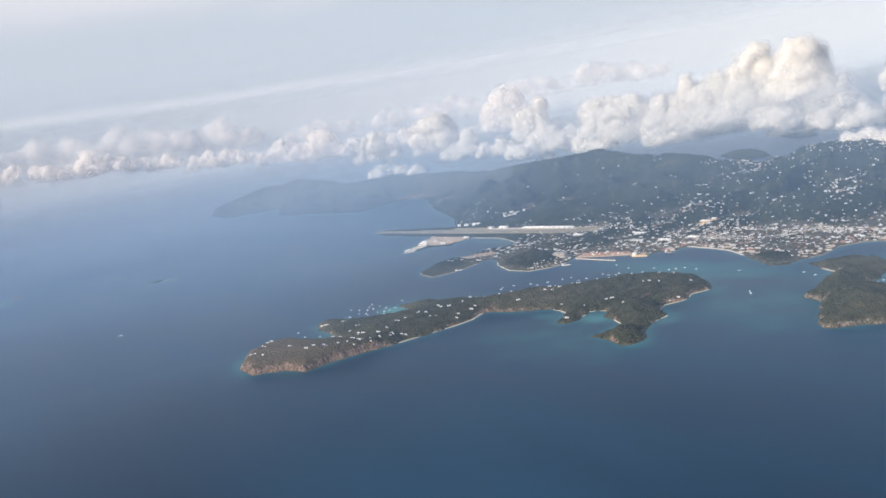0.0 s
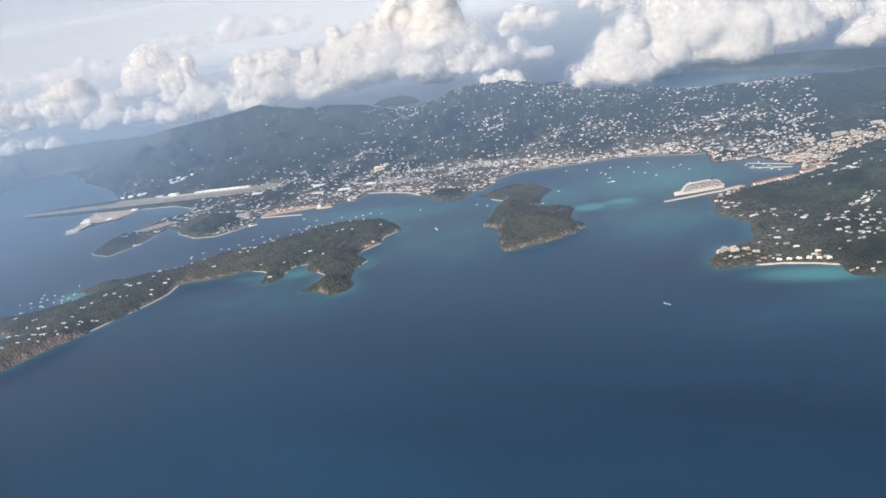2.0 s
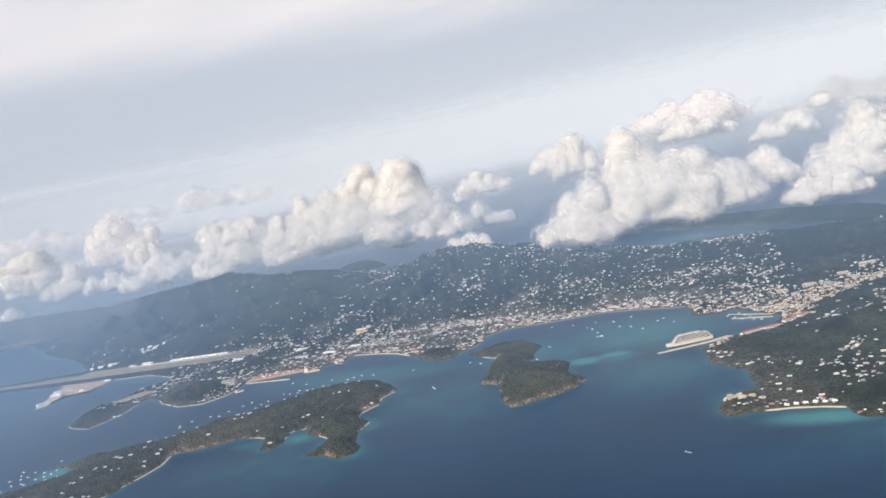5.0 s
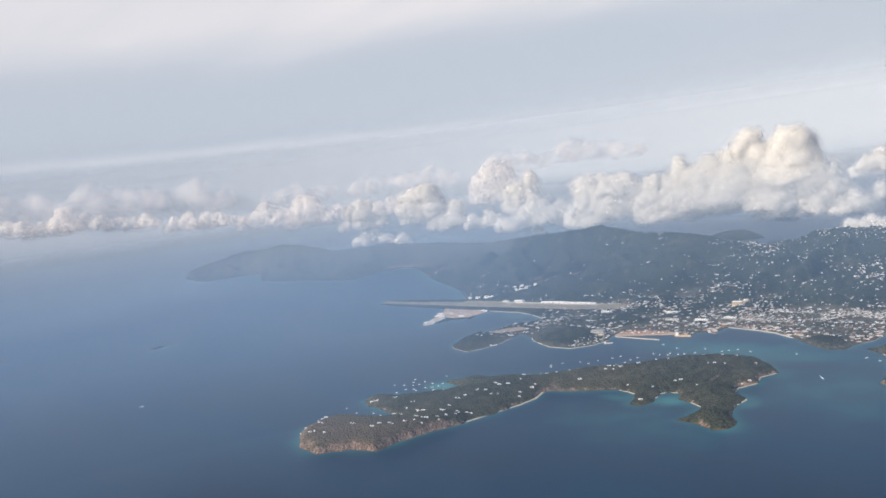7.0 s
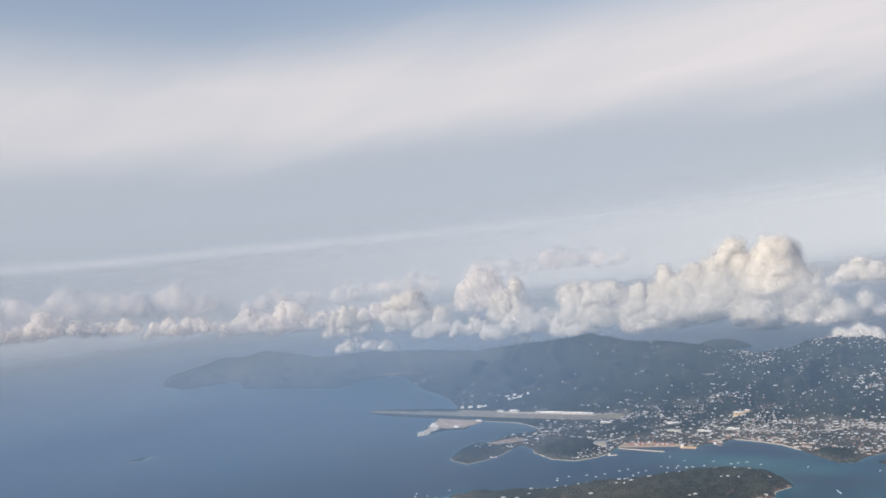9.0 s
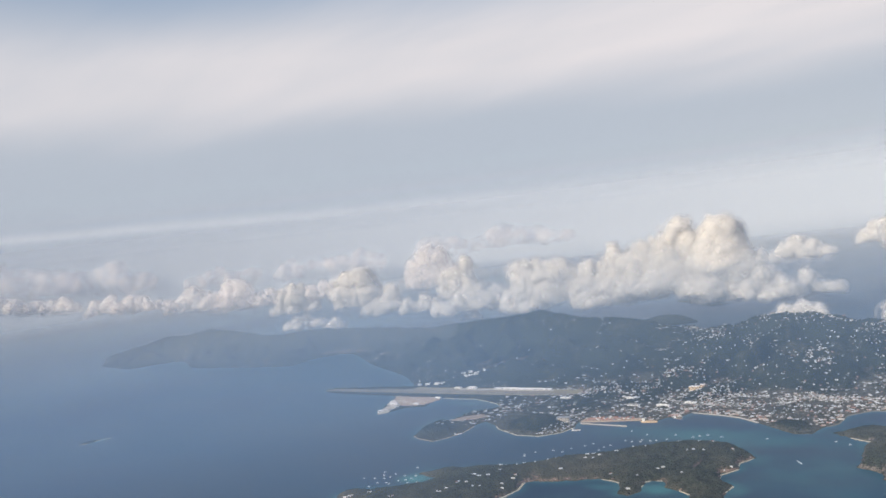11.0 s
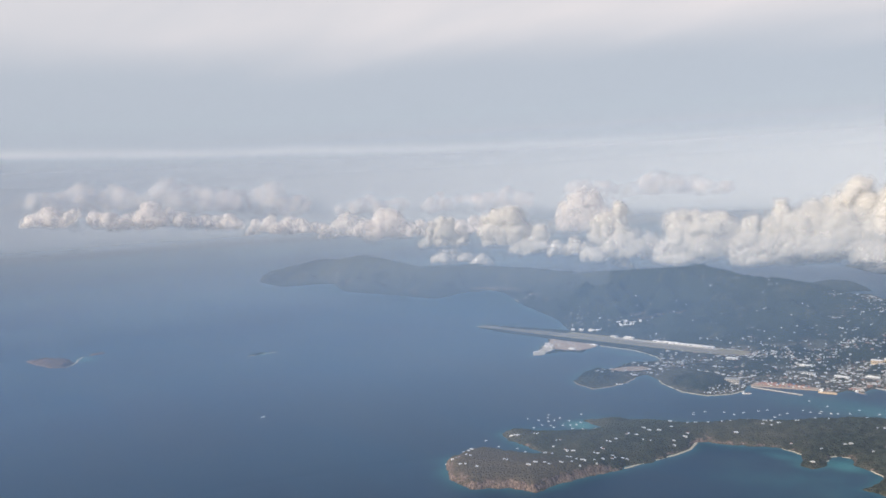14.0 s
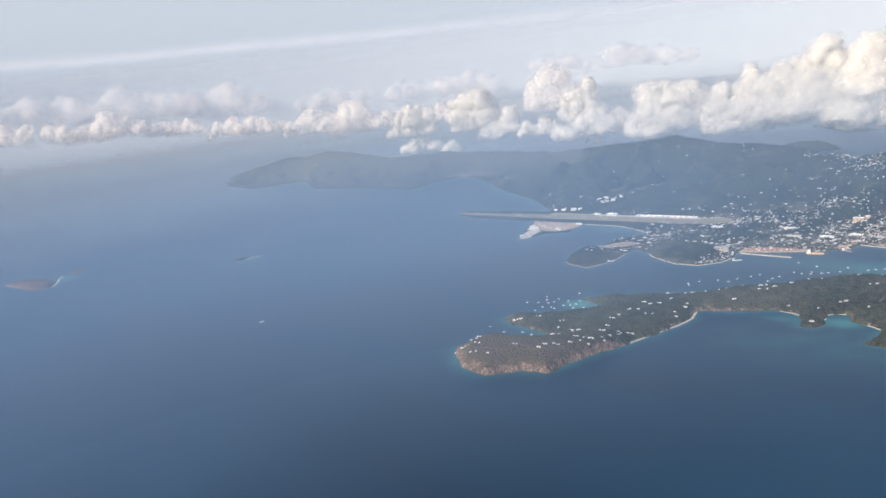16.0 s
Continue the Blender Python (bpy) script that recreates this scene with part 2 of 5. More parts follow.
ROOF_WHITE, ROOF_RED = paint("white_roof", (0.84, 0.85, 0.86), 0.5, 0.12), paint("red_roof", (0.42, 0.16, 0.10), 0.6, 0.3)
ROOF_GREY, SAND = paint("grey_roof", (0.35, 0.36, 0.36), 0.5, 0.3), paint("coral_sand", (0.62, 0.55, 0.43), 0.9, 0.2, 0.3)
CONCRETE, TARMAC = paint("dock_concrete", (0.52, 0.48, 0.43), 0.85, 0.25, 0.3), paint("runway_asphalt", (0.22, 0.205, 0.18), 0.85, 0.25, 0.1)
GRASS_DRY, EARTH = paint("dry_grass", (0.30, 0.265, 0.17), 0.95, 0.35, 0.12), paint("bare_earth", (0.42, 0.33, 0.26), 0.95, 0.4, 0.22)
FOAM, WOOD = paint("foam", (0.85, 0.87, 0.88), 0.8, 0.1), paint("mast_alloy", (0.6, 0.6, 0.6), 0.4, 0.1, metal=0.6)
ORANGE, NAVY = paint("ochre_render", (0.70, 0.54, 0.36), 0.7, 0.15), paint("navy_hull", (0.05, 0.08, 0.16), 0.4, 0.2)
GLASS_DARK = paint("dark_glazing", (0.05, 0.07, 0.09), 0.15, 0.3)

# ---- mesh helpers ----
_table = np.random.RandomState(7).rand(256, 256)


def value_noise(x, y, seed=0):
    x, y = np.asarray(x, float) + seed * 17.3, np.asarray(y, float) - seed * 9.1
    i, j = np.floor(x).astype(int), np.floor(y).astype(int)
    u, v = x - i, y - j
    u, v = u * u * (3 - 2 * u), v * v * (3 - 2 * v)
    g = lambda a, b: _table[a % 256, b % 256]
    return (g(i, j) * (1 - u) + g(i + 1, j) * u) * (1 - v) + (g(i, j + 1) * (1 - u) + g(i + 1, j + 1) * u) * v


def fbm(x, y, size, octaves=4, seed=0):
    """Rolling noise about 0, from -0.5 to 0.5."""
    total, amp, norm = 0.0, 1.0, 0.0
    for k in range(octaves):
        total, norm = total + amp * (value_noise(x / size * 2**k, y / size * 2**k, seed + k) - 0.5), norm + amp
        amp *= 0.5
    return total / norm


def along(x, y, line):
    """Distance to a line of points (x, y, value) and the value at the nearest place on it."""
    best, val = np.full(np.shape(x), 1e9), np.zeros(np.shape(x))
    for (ax, ay, ah), (bx, by, bh) in zip(line, line[1:]):
        dx, dy = bx - ax, by - ay
        f = np.clip(((x - ax) * dx + (y - ay) * dy) / (dx * dx + dy * dy + 1e-9), 0, 1)
        d = np.hypot(x - ax - f * dx, y - ay - f * dy)
        near = d < best
        best, val = np.where(near, d, best), np.where(near, ah + f * (bh - ah), val)
    return best, val


def inside(x, y, ring):
    """Distance inside a closed outline, negative outside."""
    ring3 = [(a, b, 0) for a, b in ring]
    d, _ = along(x, y, ring3 + ring3[:1])
    odd = np.zeros(np.shape(x), bool)
    for (ax, ay), (bx, by) in zip(ring, ring[1:] + ring[:1]):
        cross = (ay > y) != (by > y)
        odd ^= cross & (x < (bx - ax) * (y - ay) / (by - ay + 1e-12) + ax)
    return np.where(odd, d, -d)


def mesh_object(name, verts, faces, mat, parent=None, smooth=False):
    me = bpy.data.meshes.new(name)
    me.from_pydata([tuple(v) for v in verts] if not isinstance(verts, np.ndarray) else verts.tolist(), [], faces if isinstance(faces, list) else faces.tolist())
    me.materials.append(mat)
    if smooth:
        me.polygons.foreach_set("use_smooth", [True] * len(me.polygons))
    me.update()
    ob = new(name, me)
    if parent:
        ob.parent = parent
    return ob


def part(name, bm, mat, parent=None, label="", smooth=False):
    me = bpy.data.meshes.new(name)
    bm.to_mesh(me)
    bm.free()
    me.materials.append(mat)
    if smooth:
        me.polygons.foreach_set("use_smooth", [True] * len(me.polygons))
    ob = new(name, me)
    if parent:
        ob.parent = parent
    return tagged(ob, label) if label else ob


def box(bm, x, y, z, sx, sy, sz, rz=0.0, taper=1.0):
    """A box standing on z, its top drawn in by taper."""
    c, s, out = math.cos(rz), math.sin(rz), []
    for k, t in ((0, 1.0), (1, taper)):
        for a, b in ((-1, -1), (1, -1), (1, 1), (-1, 1)):
            u, v = a * sx / 2 * t, b * sy / 2 * t
            out.append(bm.verts.new((x + c * u - s * v, y + s * u + c * v, z + k * sz)))
    for f in ((3, 2, 1, 0), (4, 5, 6, 7), (0, 1, 5, 4), (1, 2, 6, 5), (2, 3, 7, 6), (3, 0, 4, 7)):
        bm.faces.new([out[i] for i in f])


def thing(name, label, category, group="", kind="", at=(0, 0, 0), turn=0.0):
    ob = new(name)
    ob.matrix_basis = pose(*at, 0, 0, turn)
    return tagged(ob, label, category, group, kind)


# ---- the lie of the land ----
WATER_SOUTH = [(175, -300), (191, -301), (203, -290), (216, -285), (218, -272), (221, -258), (229, -237), (228, -230), (233, -220), (236, -203), (237, -190), (233, -178), (238, -174), (251, -172), (263, -164), (271, -160), (283, -162), (287, -170), (289, -179), (296, -179), (299, -172), (294, -158), (298, -154), (303, -153), (308, -162), (316, -165), (325, -169), (326, -176), (326, -184), (324, -190), (334, -192), (344, -195), (350, -194), (350, -186), (340, -171), (338, -162), (338, -151), (328, -144)]
WATER_NORTH = [(326, -137), (332, -125), (328, -115), (333, -105), (326, -97), (314, -85), (299, -85), (282, -89), (272, -102), (260, -113), (247, -123), (236, -131), (229, -139), (221, -150), (207, -156), (195, -160), (184, -168), (173, -173), (163, -184), (184, -188), (178, -198), (162, -212), (152, -219), (144, -225), (144, -232), (156, -238), (172, -240), (192, -243), (187, -252), (172, -257), (158, -260), (155, -269), (152, -281), (162, -292)]
HASSEL = [(412, -147), (417, -147), (425, -141), (430, -136), (439, -128), (444, -116), (437, -110), (430, -100), (428, -85), (422, -80), (414, -81), (400, -83), (403, -68), (402, -45), (391, -34), (374, -28), (366, -37), (358, -48), (369, -55), (381, -61), (380, -72), (381, -82), (387, -100), (385, -106), (396, -113), (403, -128), (409, -141)]
MAIN_WEST = [(-741, 101), (-700, 88), (-617, 74), (-598, 117), (-573, 139), (-538, 120), (-486, 92), (-439, 94), (-384, 100), (-304, 108), (-312, 160), (-297, 195), (-262, 185), (-200, 140), (-155, 112), (-118, 93), (-72, 67), (-29, 32), (-46, 29), (-120, 13), (-119, -3), (-84, -10), (-19, -9), (-6, -21), (-2, -36), (17, -68), (22, -63), (27, -43), (42, -38), (37, -18), (37, -9), (71, -7), (97, -17), (109, -24), (106, -35), (94, -41), (95, -53), (97, -70), (86, -72), (87, -91), (98, -114), (105, -119), (123, -123), (127, -112)]
MAIN_TOWN = [(129, -97), (126, -81), (128, -70), (142, -77), (149, -84), (173, -95), (190, -94), (199, -83), (201, -68), (197, -53), (211, -46), (218, -36), (235, -44), (247, -45), (251, -32), (260, -34), (262, -18), (283, -21), (297, -25), (317, -39), (339, -55), (348, -51), (350, -38), (356, -31), (356, -8), (367, 5), (390, 8), (412, 13), (427, 18), (450, 15), (473, 9), (482, 9), (486, -10), (490, -16), (503, -17), (510, -12), (523, -23), (537, -37), (531, -54), (525, -61), (513, -65), (507, -69), (497, -82), (502, -98), (501, -106), (510, -115)]
MAIN_EAST = [(520, -123), (522, -135), (524, -147), (511, -153), (510, -163), (509, -172), (514, -177), (525, -175), (528, -173), (537, -172), (548, -173), (557, -175), (559, -183), (562, -186), (567, -187), (581, -195), (585, -192), (593, -192), (596, -202), (602, -204), (610, -204), (624, -216), (660, -225), (720, -215), (800, -200), (950, -150), (1000, 0), (950, 180)]
MAIN_NORTH = [(800, 230), (720, 240), (640, 225), (560, 225), (516, 235), (467, 228), (440, 235), (400, 250), (330, 275), (250, 300), (150, 310), (60, 310), (0, 320), (-80, 310), (-160, 300), (-260, 270), (-330, 250), (-420, 230), (-520, 215), (-620, 200), (-700, 170), (-745, 130)]
WATER_RING, MAIN_RING = WATER_SOUTH + WATER_NORTH, MAIN_WEST + MAIN_TOWN + MAIN_EAST + MAIN_NORTH
RIDGE = [(-735, 110, 10), (-710, 135, 18), (-658, 160, 30), (-579, 168, 34), (-534, 165, 41), (-467, 165, 37), (-417, 165, 30), (-370, 165, 31), (-324, 190, 34), (-262, 215, 30), (-180, 205, 27), (-97, 195, 34), (-45, 220, 36), (-20, 245, 38.5), (20, 235, 34), (60, 225, 30), (130, 220, 23), (180, 215, 18), (205, 215, 21), (228, 212, 30), (255, 200, 34), (300, 190, 30), (345, 175, 24.5), (400, 160, 16.5), (450, 150, 13), (495, 150, 10.5), (520, 140, 12.5), (540, 130, 12.5), (575, 130, 12.8), (602, 130, 16.5), (625, 130, 19), (660, 130, 18.2), (700, 130, 19.8), (780, 120, 19), (900, 80, 17)]
EAST_RIDGE = [(532, -92, 4), (552, -95, 9), (577, -88, 14), (605, -75, 17.5), (640, -65, 17), (680, -75, 14), (760, -90, 13), (880, -70, 12)]
KNOLLS = [(110, -104, 4.5, 10), (172, -72, 7, 17), (331, -42, 4.5, 11), (492, -3, 3.5, 8), (515, -135, 3, 9), (575, -165, 6.5, 16), (-20, 72, 6, 22), (20, 75, 4, 20), (518, -165, 2.2, 8), (135, 95, 4, 30), (215, 5, 3.0, 16), (186, -21, 5.5, 13)]
WATER_RIDGE = [(166, -287, 4.5), (190, -281, 6.5), (210, -268, 6), (222, -245, 4.5), (212, -228, 4), (208, -205, 5.0), (222, -180, 6), (245, -150, 6), (270, -135, 6.5), (292, -118, 8), (312, -108, 7.5), (322, -112, 4)]
WATER_KNOLLS = [(152, -228, 2.5, 9), (172, -225, 3.0, 10), (290, -170, 1.5, 6), (320, -150, 5.0, 12), (338, -184, 4.0, 8), (180, -176, 2.5, 9), (325, -130, 3.5, 9)]
HASSEL_RIDGE = [(390, -42, 3.5), (384, -58, 2.5), (392, -85, 5), (405, -108, 7.5), (418, -118, 7), (432, -115, 4.5)]


def land(x, y, ring, ridges, knolls, cliff, power, spur, jitter):
    """Height of an island over the sea at x, y."""
    sd = inside(x, y, ring) + jitter * (2 * fbm(x, y, 9.0, 4, 3) + 1.1 * fbm(x, y, 3.0, 3, 4))
    s = np.clip(sd, 0, None)
    h = np.zeros(np.shape(x))
    for ridge in ridges:
        d, top = along(x, y, ridge)
        d = d * d / (d + 0.3 * top + 0.1)          # rounded crests
        u = s / (s + d + 0.01)
        if ridge is EAST_RIDGE:
            top = top * (1.04 - 1.5 * u * (1 - u) * np.abs(fbm(x + 0.5 * y, y, 30.0, 2, 16)) * 4)
        h = np.maximum(h, top * u**power + spur * top * 6 * u * u * (1 - u) * np.clip(0.8 * fbm(x, y, 55.0, 4, 5) + 0.22 - 0.9 * np.abs(fbm(x, y, 70.0, 3, 6)) - 1.5 * np.abs(fbm(x, y, 38.0, 2, 8)), -0.28, 0.16))
    for kx, ky, top, w in knolls:
        h = np.maximum(h, top * np.exp(-((x - kx) ** 2 + (y - ky) ** 2) / w**2) * (1 - np.exp(-s / 3)))
    h = np.clip(h, 0, None) + cliff * (1 - np.exp(-s / 1.3)) * (0.75 + fbm(x, y, 14.0, 3, 9))
    h += np.clip(h / 12, 0, 1) * np.clip(s / 10, 0, 1) * 3.4 * (fbm(x, y, 20.0, 3, 14) - 0.6 * np.abs(fbm(x, y, 15.0, 2, 15)) + 0.06)
    h += np.clip(s / 4, 0, 1) * (0.9 * fbm(x, y, 5.0, 4, 11) + 0.5 * fbm(x, y, 1.6, 2, 12))
    return np.where(sd > 0, 0.12 + np.clip(h, 0, None), np.clip(0.12 + sd * 0.4, -2.5, 0.1)), sd


def level(x, y, h, sd):
    """The made ground of airport and port lies flat."""
    v = (y - 3) - (x + 118) * 0.064
    strip = np.clip((17 - np.abs(v - 4)) / 5, 0, 1) * np.clip((165 - x) / 15, 0, 1) * (x < 165)
    port = np.clip((48 - x) / 4, 0, 1) * np.clip((12 - y) / 4, 0, 1)
    quay = np.clip((12 - np.abs(y + 50 - (x - 205) * 0.1)) / 4, 0, 1) * np.clip((x - 195) / 5, 0, 1) * np.clip((265 - x) / 5, 0, 1)
    f = np.maximum(np.maximum(strip, port), quay)
    return np.where(sd > 0, h * (1 - f) + np.minimum(0.45, 0.12 + sd * 0.3) * f, h)


def main_height(x, y):
    h, sd = land(x, y, MAIN_RING, (RIDGE, EAST_RIDGE), KNOLLS, 0.35, 1.45, 1.9, 1.4)
    return level(x, y, h, sd), sd


def water_height(x, y):
    h, sd = land(x, y, WATER_RING, (WATER_RIDGE,), WATER_KNOLLS, 1.3, 0.8, 0.25, 1.8)
    # bold cliffs under the southern head, with gullies
    head = np.clip((235 - x) / 20, 0, 1) * np.clip((-240 - y) / 12, 0, 1) * np.clip((x + y * 0.62 + 22) / 12, 0, 1)
    s = np.clip(sd + 1.6 * fbm(x, y, 3.0, 3, 17), 0, None)
    return np.where(sd > 0, np.maximum(h, head * 4.6 * (1 - np.exp(-s / 2.2)) + h * 0.25), h), sd


def hassel_height(x, y):
    h, sd = land(x, y, HASSEL, (HASSEL_RIDGE,), (), 1.0, 0.85, 0.25, 2.0)
    bluff = np.clip((-100 - y) / 14, 0, 1) * np.clip((x - 398) / 8, 0, 1)
    s = np.clip(sd + 1.4 * fbm(x, y, 3.0, 3, 18), 0, None)
    return np.where(sd > 0, np.maximum(h, bluff * 2.5 * (1 - np.exp(-s / 1.7)) + h * 0.3), h), sd


def steps(*spans):
    """Grid lines: spans of (from, to, step)."""
    return np.concatenate([np.arange(a, b, s) for a, b, s in spans] + [[spans[-1][1]]])


def terrain(name, xs, ys, height, mat, label, category="island"):
    x, y = np.meshgrid(xs, ys)
    h, sd = height(x, y)
    ny, nx = x.shape
    idx = np.arange(nx * ny).reshape(ny, nx)
    keep = np.maximum.reduce([sd[:-1, :-1], sd[1:, :-1], sd[:-1, 1:], sd[1:, 1:]]) > -4
    quads = np.stack([idx[:-1, :-1], idx[:-1, 1:], idx[1:, 1:], idx[1:, :-1]], -1)[keep]
    used = np.unique(quads)
    back = np.zeros(nx * ny, int)
    back[used] = np.arange(len(used))
    verts = np.stack([x, y, h], -1).reshape(-1, 3)[used]
    return tagged(mesh_object(name, verts, back[quads], mat, smooth=True), label, category, kind="structure")


terrain("main_island", steps((-750, -130, 4), (-130, 150, 2.0), (150, 480, 2.2), (480, 640, 1.3), (640, 1010, 4)), steps((-230, -20, 1.4), (-20, 60, 2), (60, 260, 2.6), (260, 330, 5)), main_height, HILLS, "steep wooded green main island with a long ridge")
terrain("water_island", steps((128, 358, 0.8)), steps((-308, -78, 0.8)), water_height, SCRUB, "low scrub-covered island with brown sea cliffs")
terrain("hassel_island", steps((352, 450, 0.7)), steps((-152, -22, 0.7)), hassel_height, ROCKY, "small dark wooded harbour island with rocky shore")


def islet(name, ring, ridge, cell, cliff, label, mat=SCRUB):
    xs, ys = [p[0] for p in ring], [p[1] for p in ring]
    return terrain(name, np.arange(min(xs) - 5, max(xs) + 5, cell), np.arange(min(ys) - 5, max(ys) + 5, cell), lambda x, y: land(x, y, ring, (ridge,), (), cliff, 0.8, 0.3, 0.7), mat, label)


islet("north_headland", [(384, 388), (424, 325), (470, 300), (513, 274), (560, 240), (610, 225), (640, 250), (600, 300), (520, 345), (450, 380), (400, 400)], [(400, 385, 3), (450, 345, 5.5), (520, 310, 6.5), (600, 255, 8)], 2.5, 0.8, "long low wooded headland beyond the ridge", HILLS)
islet("outer_island", [(616, 548), (640, 480), (680, 440), (731, 462), (725, 520), (680, 580), (630, 605)], [(635, 565, 8), (665, 505, 14), (712, 475, 8)], 3, 0.8, "dark wooded outer island under the clouds", HILLS)
islet("inner_cay", [(22, 412), (50, 385), (80, 366), (102, 384), (75, 420), (35, 432)], [(40, 412, 5), (70, 395, 8), (92, 388, 4)], 2.5, 0.5, "hazy wooded cay north of the ridge", HILLS)
islet("outer_cay", [(-14, 590), (30, 550), (66, 522), (80, 540), (50, 585), (5, 612)], [(5, 590, 6), (40, 560, 9), (68, 535, 5)], 3, 0.5, "hazy far wooded cay in open water", HILLS)
islet("saba_cay", [(-352, -352), (-327, -350), (-297, -345), (-289, -336), (-300, -325), (-330, -322), (-352, -335)], [(-345, -345, 1.2), (-322, -338, 3), (-300, -336, 1.8)], 1.2, 1.2, "bare rocky brown cay with pale sand spit", CAY)
islet("spit_rock", [(-327, -303), (-324, -291), (-329, -288), (-332, -300)], [(-328, -300, 0.6), (-327, -292, 0.8)], 0.8, 0.5, "tiny rock at the end of a sand spit", CAY)
islet("flat_cay", [(-190, -213), (-186, -205), (-188, -196), (-194, -196), (-196, -207)], [(-191, -210, 0.6), (-191, -199, 0.5)], 0.8, 0.4, "flat scrubby cay ringed by pale reef")


# ---- sea ----
def make_sea():
    xs = np.concatenate([-np.geomspace(900, 9000, 18)[::-1] + 0, steps((-880, -360, 26), (-360, -110, 7), (-110, 120, 5), (120, 640, 3.2), (640, 1000, 20)), np.geomspace(1100, 9000, 14)])
    ys = np.concatenate([-np.geomspace(620, 9000, 14)[::-1], steps((-560, -380, 20), (-380, -310, 6), (-310, 40, 3.2), (40, 700, 22)), np.geomspace(760, 9000, 16)])
    x, y = np.meshgrid(xs, ys)
    shoal = np.zeros(x.shape)
    for ring, reach, most in ((WATER_RING, 8, 0.55), (MAIN_RING, 8, 0.45), (HASSEL, 7, 0.40)):
        shoal = np.maximum(shoal, most * np.exp(-np.clip(-inside(x, y, ring), 0, None) / reach))
    # sandy bays and shallow banks: place, reach and depth; the last paints sky reflection beyond the ridge
    for bx, by, rx, ry, k in ((306, -166, 14, 10, 0.75), (278, -172, 14, 7, 0.5), (168, -192, 14, 10, 0.8), (437, -84, 9, 6, 1.25), (452, -77, 10, 5, 1.1), (455, -82, 22, 14, 0.5), (465, -40, 60, 45, 0.58), (300, -70, 90, 26, 0.50), (400, -60, 50, 40, 0.5), (480, -110, 45, 45, 0.42), (375, -120, 70, 60, 0.34), (310, -200, 70, 40, 0.32), (165, -180, 30, 22, 0.3), (550, -184, 26, 8, 0.9), (600, -209, 32, 9, 0.6), (575, -202, 45, 14, 0.35), (630, -250, 90, 45, 0.24), (560, -215, 70, 30, 0.22), (335, -108, 14, 18, 0.45), (75, -22, 30, 9, 0.45), (-310, -312, 18, 14, 0.6), (-188, -200, 9, 12, 0.7), (343, -158, 8, 12, 0.5), (345, -205, 16, 8, 0.25), (520, -35, 20, 14, 0.5), (470, 262, 70, 26, 0.5)):
        shoal = np.maximum(shoal, k * np.exp(-((x - bx) / rx) ** 2 - ((y - by) / ry) ** 2))
    ny, nx = x.shape
    idx = np.arange(nx * ny).reshape(ny, nx)
    quads = np.stack([idx[:-1, :-1], idx[:-1, 1:], idx[1:, 1:], idx[1:, :-1]], -1).reshape(-1, 4)
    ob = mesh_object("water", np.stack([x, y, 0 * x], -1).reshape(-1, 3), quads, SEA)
    ob.data.attributes.new("shoal", "FLOAT", "POINT").data.foreach_set("value", shoal.ravel().astype(np.float32))
    tagged(ob, "deep blue sea with turquoise shallows by the shores", "sea", kind="structure")


make_sea()


# ---- sheets painted as haze in the air ----
def haze_sheet(radius, amount, colour, rise_top, fall, west, east):
    """A see-through sheet coloured as haze over the waters from west through north to east, rising with distance."""
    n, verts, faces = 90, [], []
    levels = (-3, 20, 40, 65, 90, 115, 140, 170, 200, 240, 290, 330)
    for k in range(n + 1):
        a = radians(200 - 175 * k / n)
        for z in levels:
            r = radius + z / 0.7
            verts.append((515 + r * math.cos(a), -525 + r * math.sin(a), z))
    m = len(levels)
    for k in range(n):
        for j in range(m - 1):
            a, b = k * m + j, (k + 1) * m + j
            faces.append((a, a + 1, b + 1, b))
    ob = mesh_object("haze", verts, faces, haze_material("painted_haze", amount, colour, rise_top, fall, west, east, radius), smooth=True)
    tagged(ob, "see-through bluish sheet painted as sea haze", "haze", kind="structure")


haze_sheet(250, 0.18, (0.195, 0.325, 0.56), 85, (70, 125, 0.2), 1.8, 1.0)
haze_sheet(440, 0.16, (0.22, 0.35, 0.58), 85, (70, 125, 0.2), 2.0, 0.9)
haze_sheet(680, 0.12, (0.32, 0.41, 0.54), 85, (70, 125, 0.2), 1.5, 0.9)
haze_sheet(900, 0.26, (0.43, 0.49, 0.58), 62, (66, 116, 0.35), 1.0, 1.0)
haze_sheet(1480, 0.45, (0.385, 0.44, 0.52), 75, (155, 310, 0.5), 1.0, 1.0)
haze_sheet(2250, 0.98, (0.395, 0.45, 0.53), 60, (155, 310, 0.5), 1.0, 1.0)

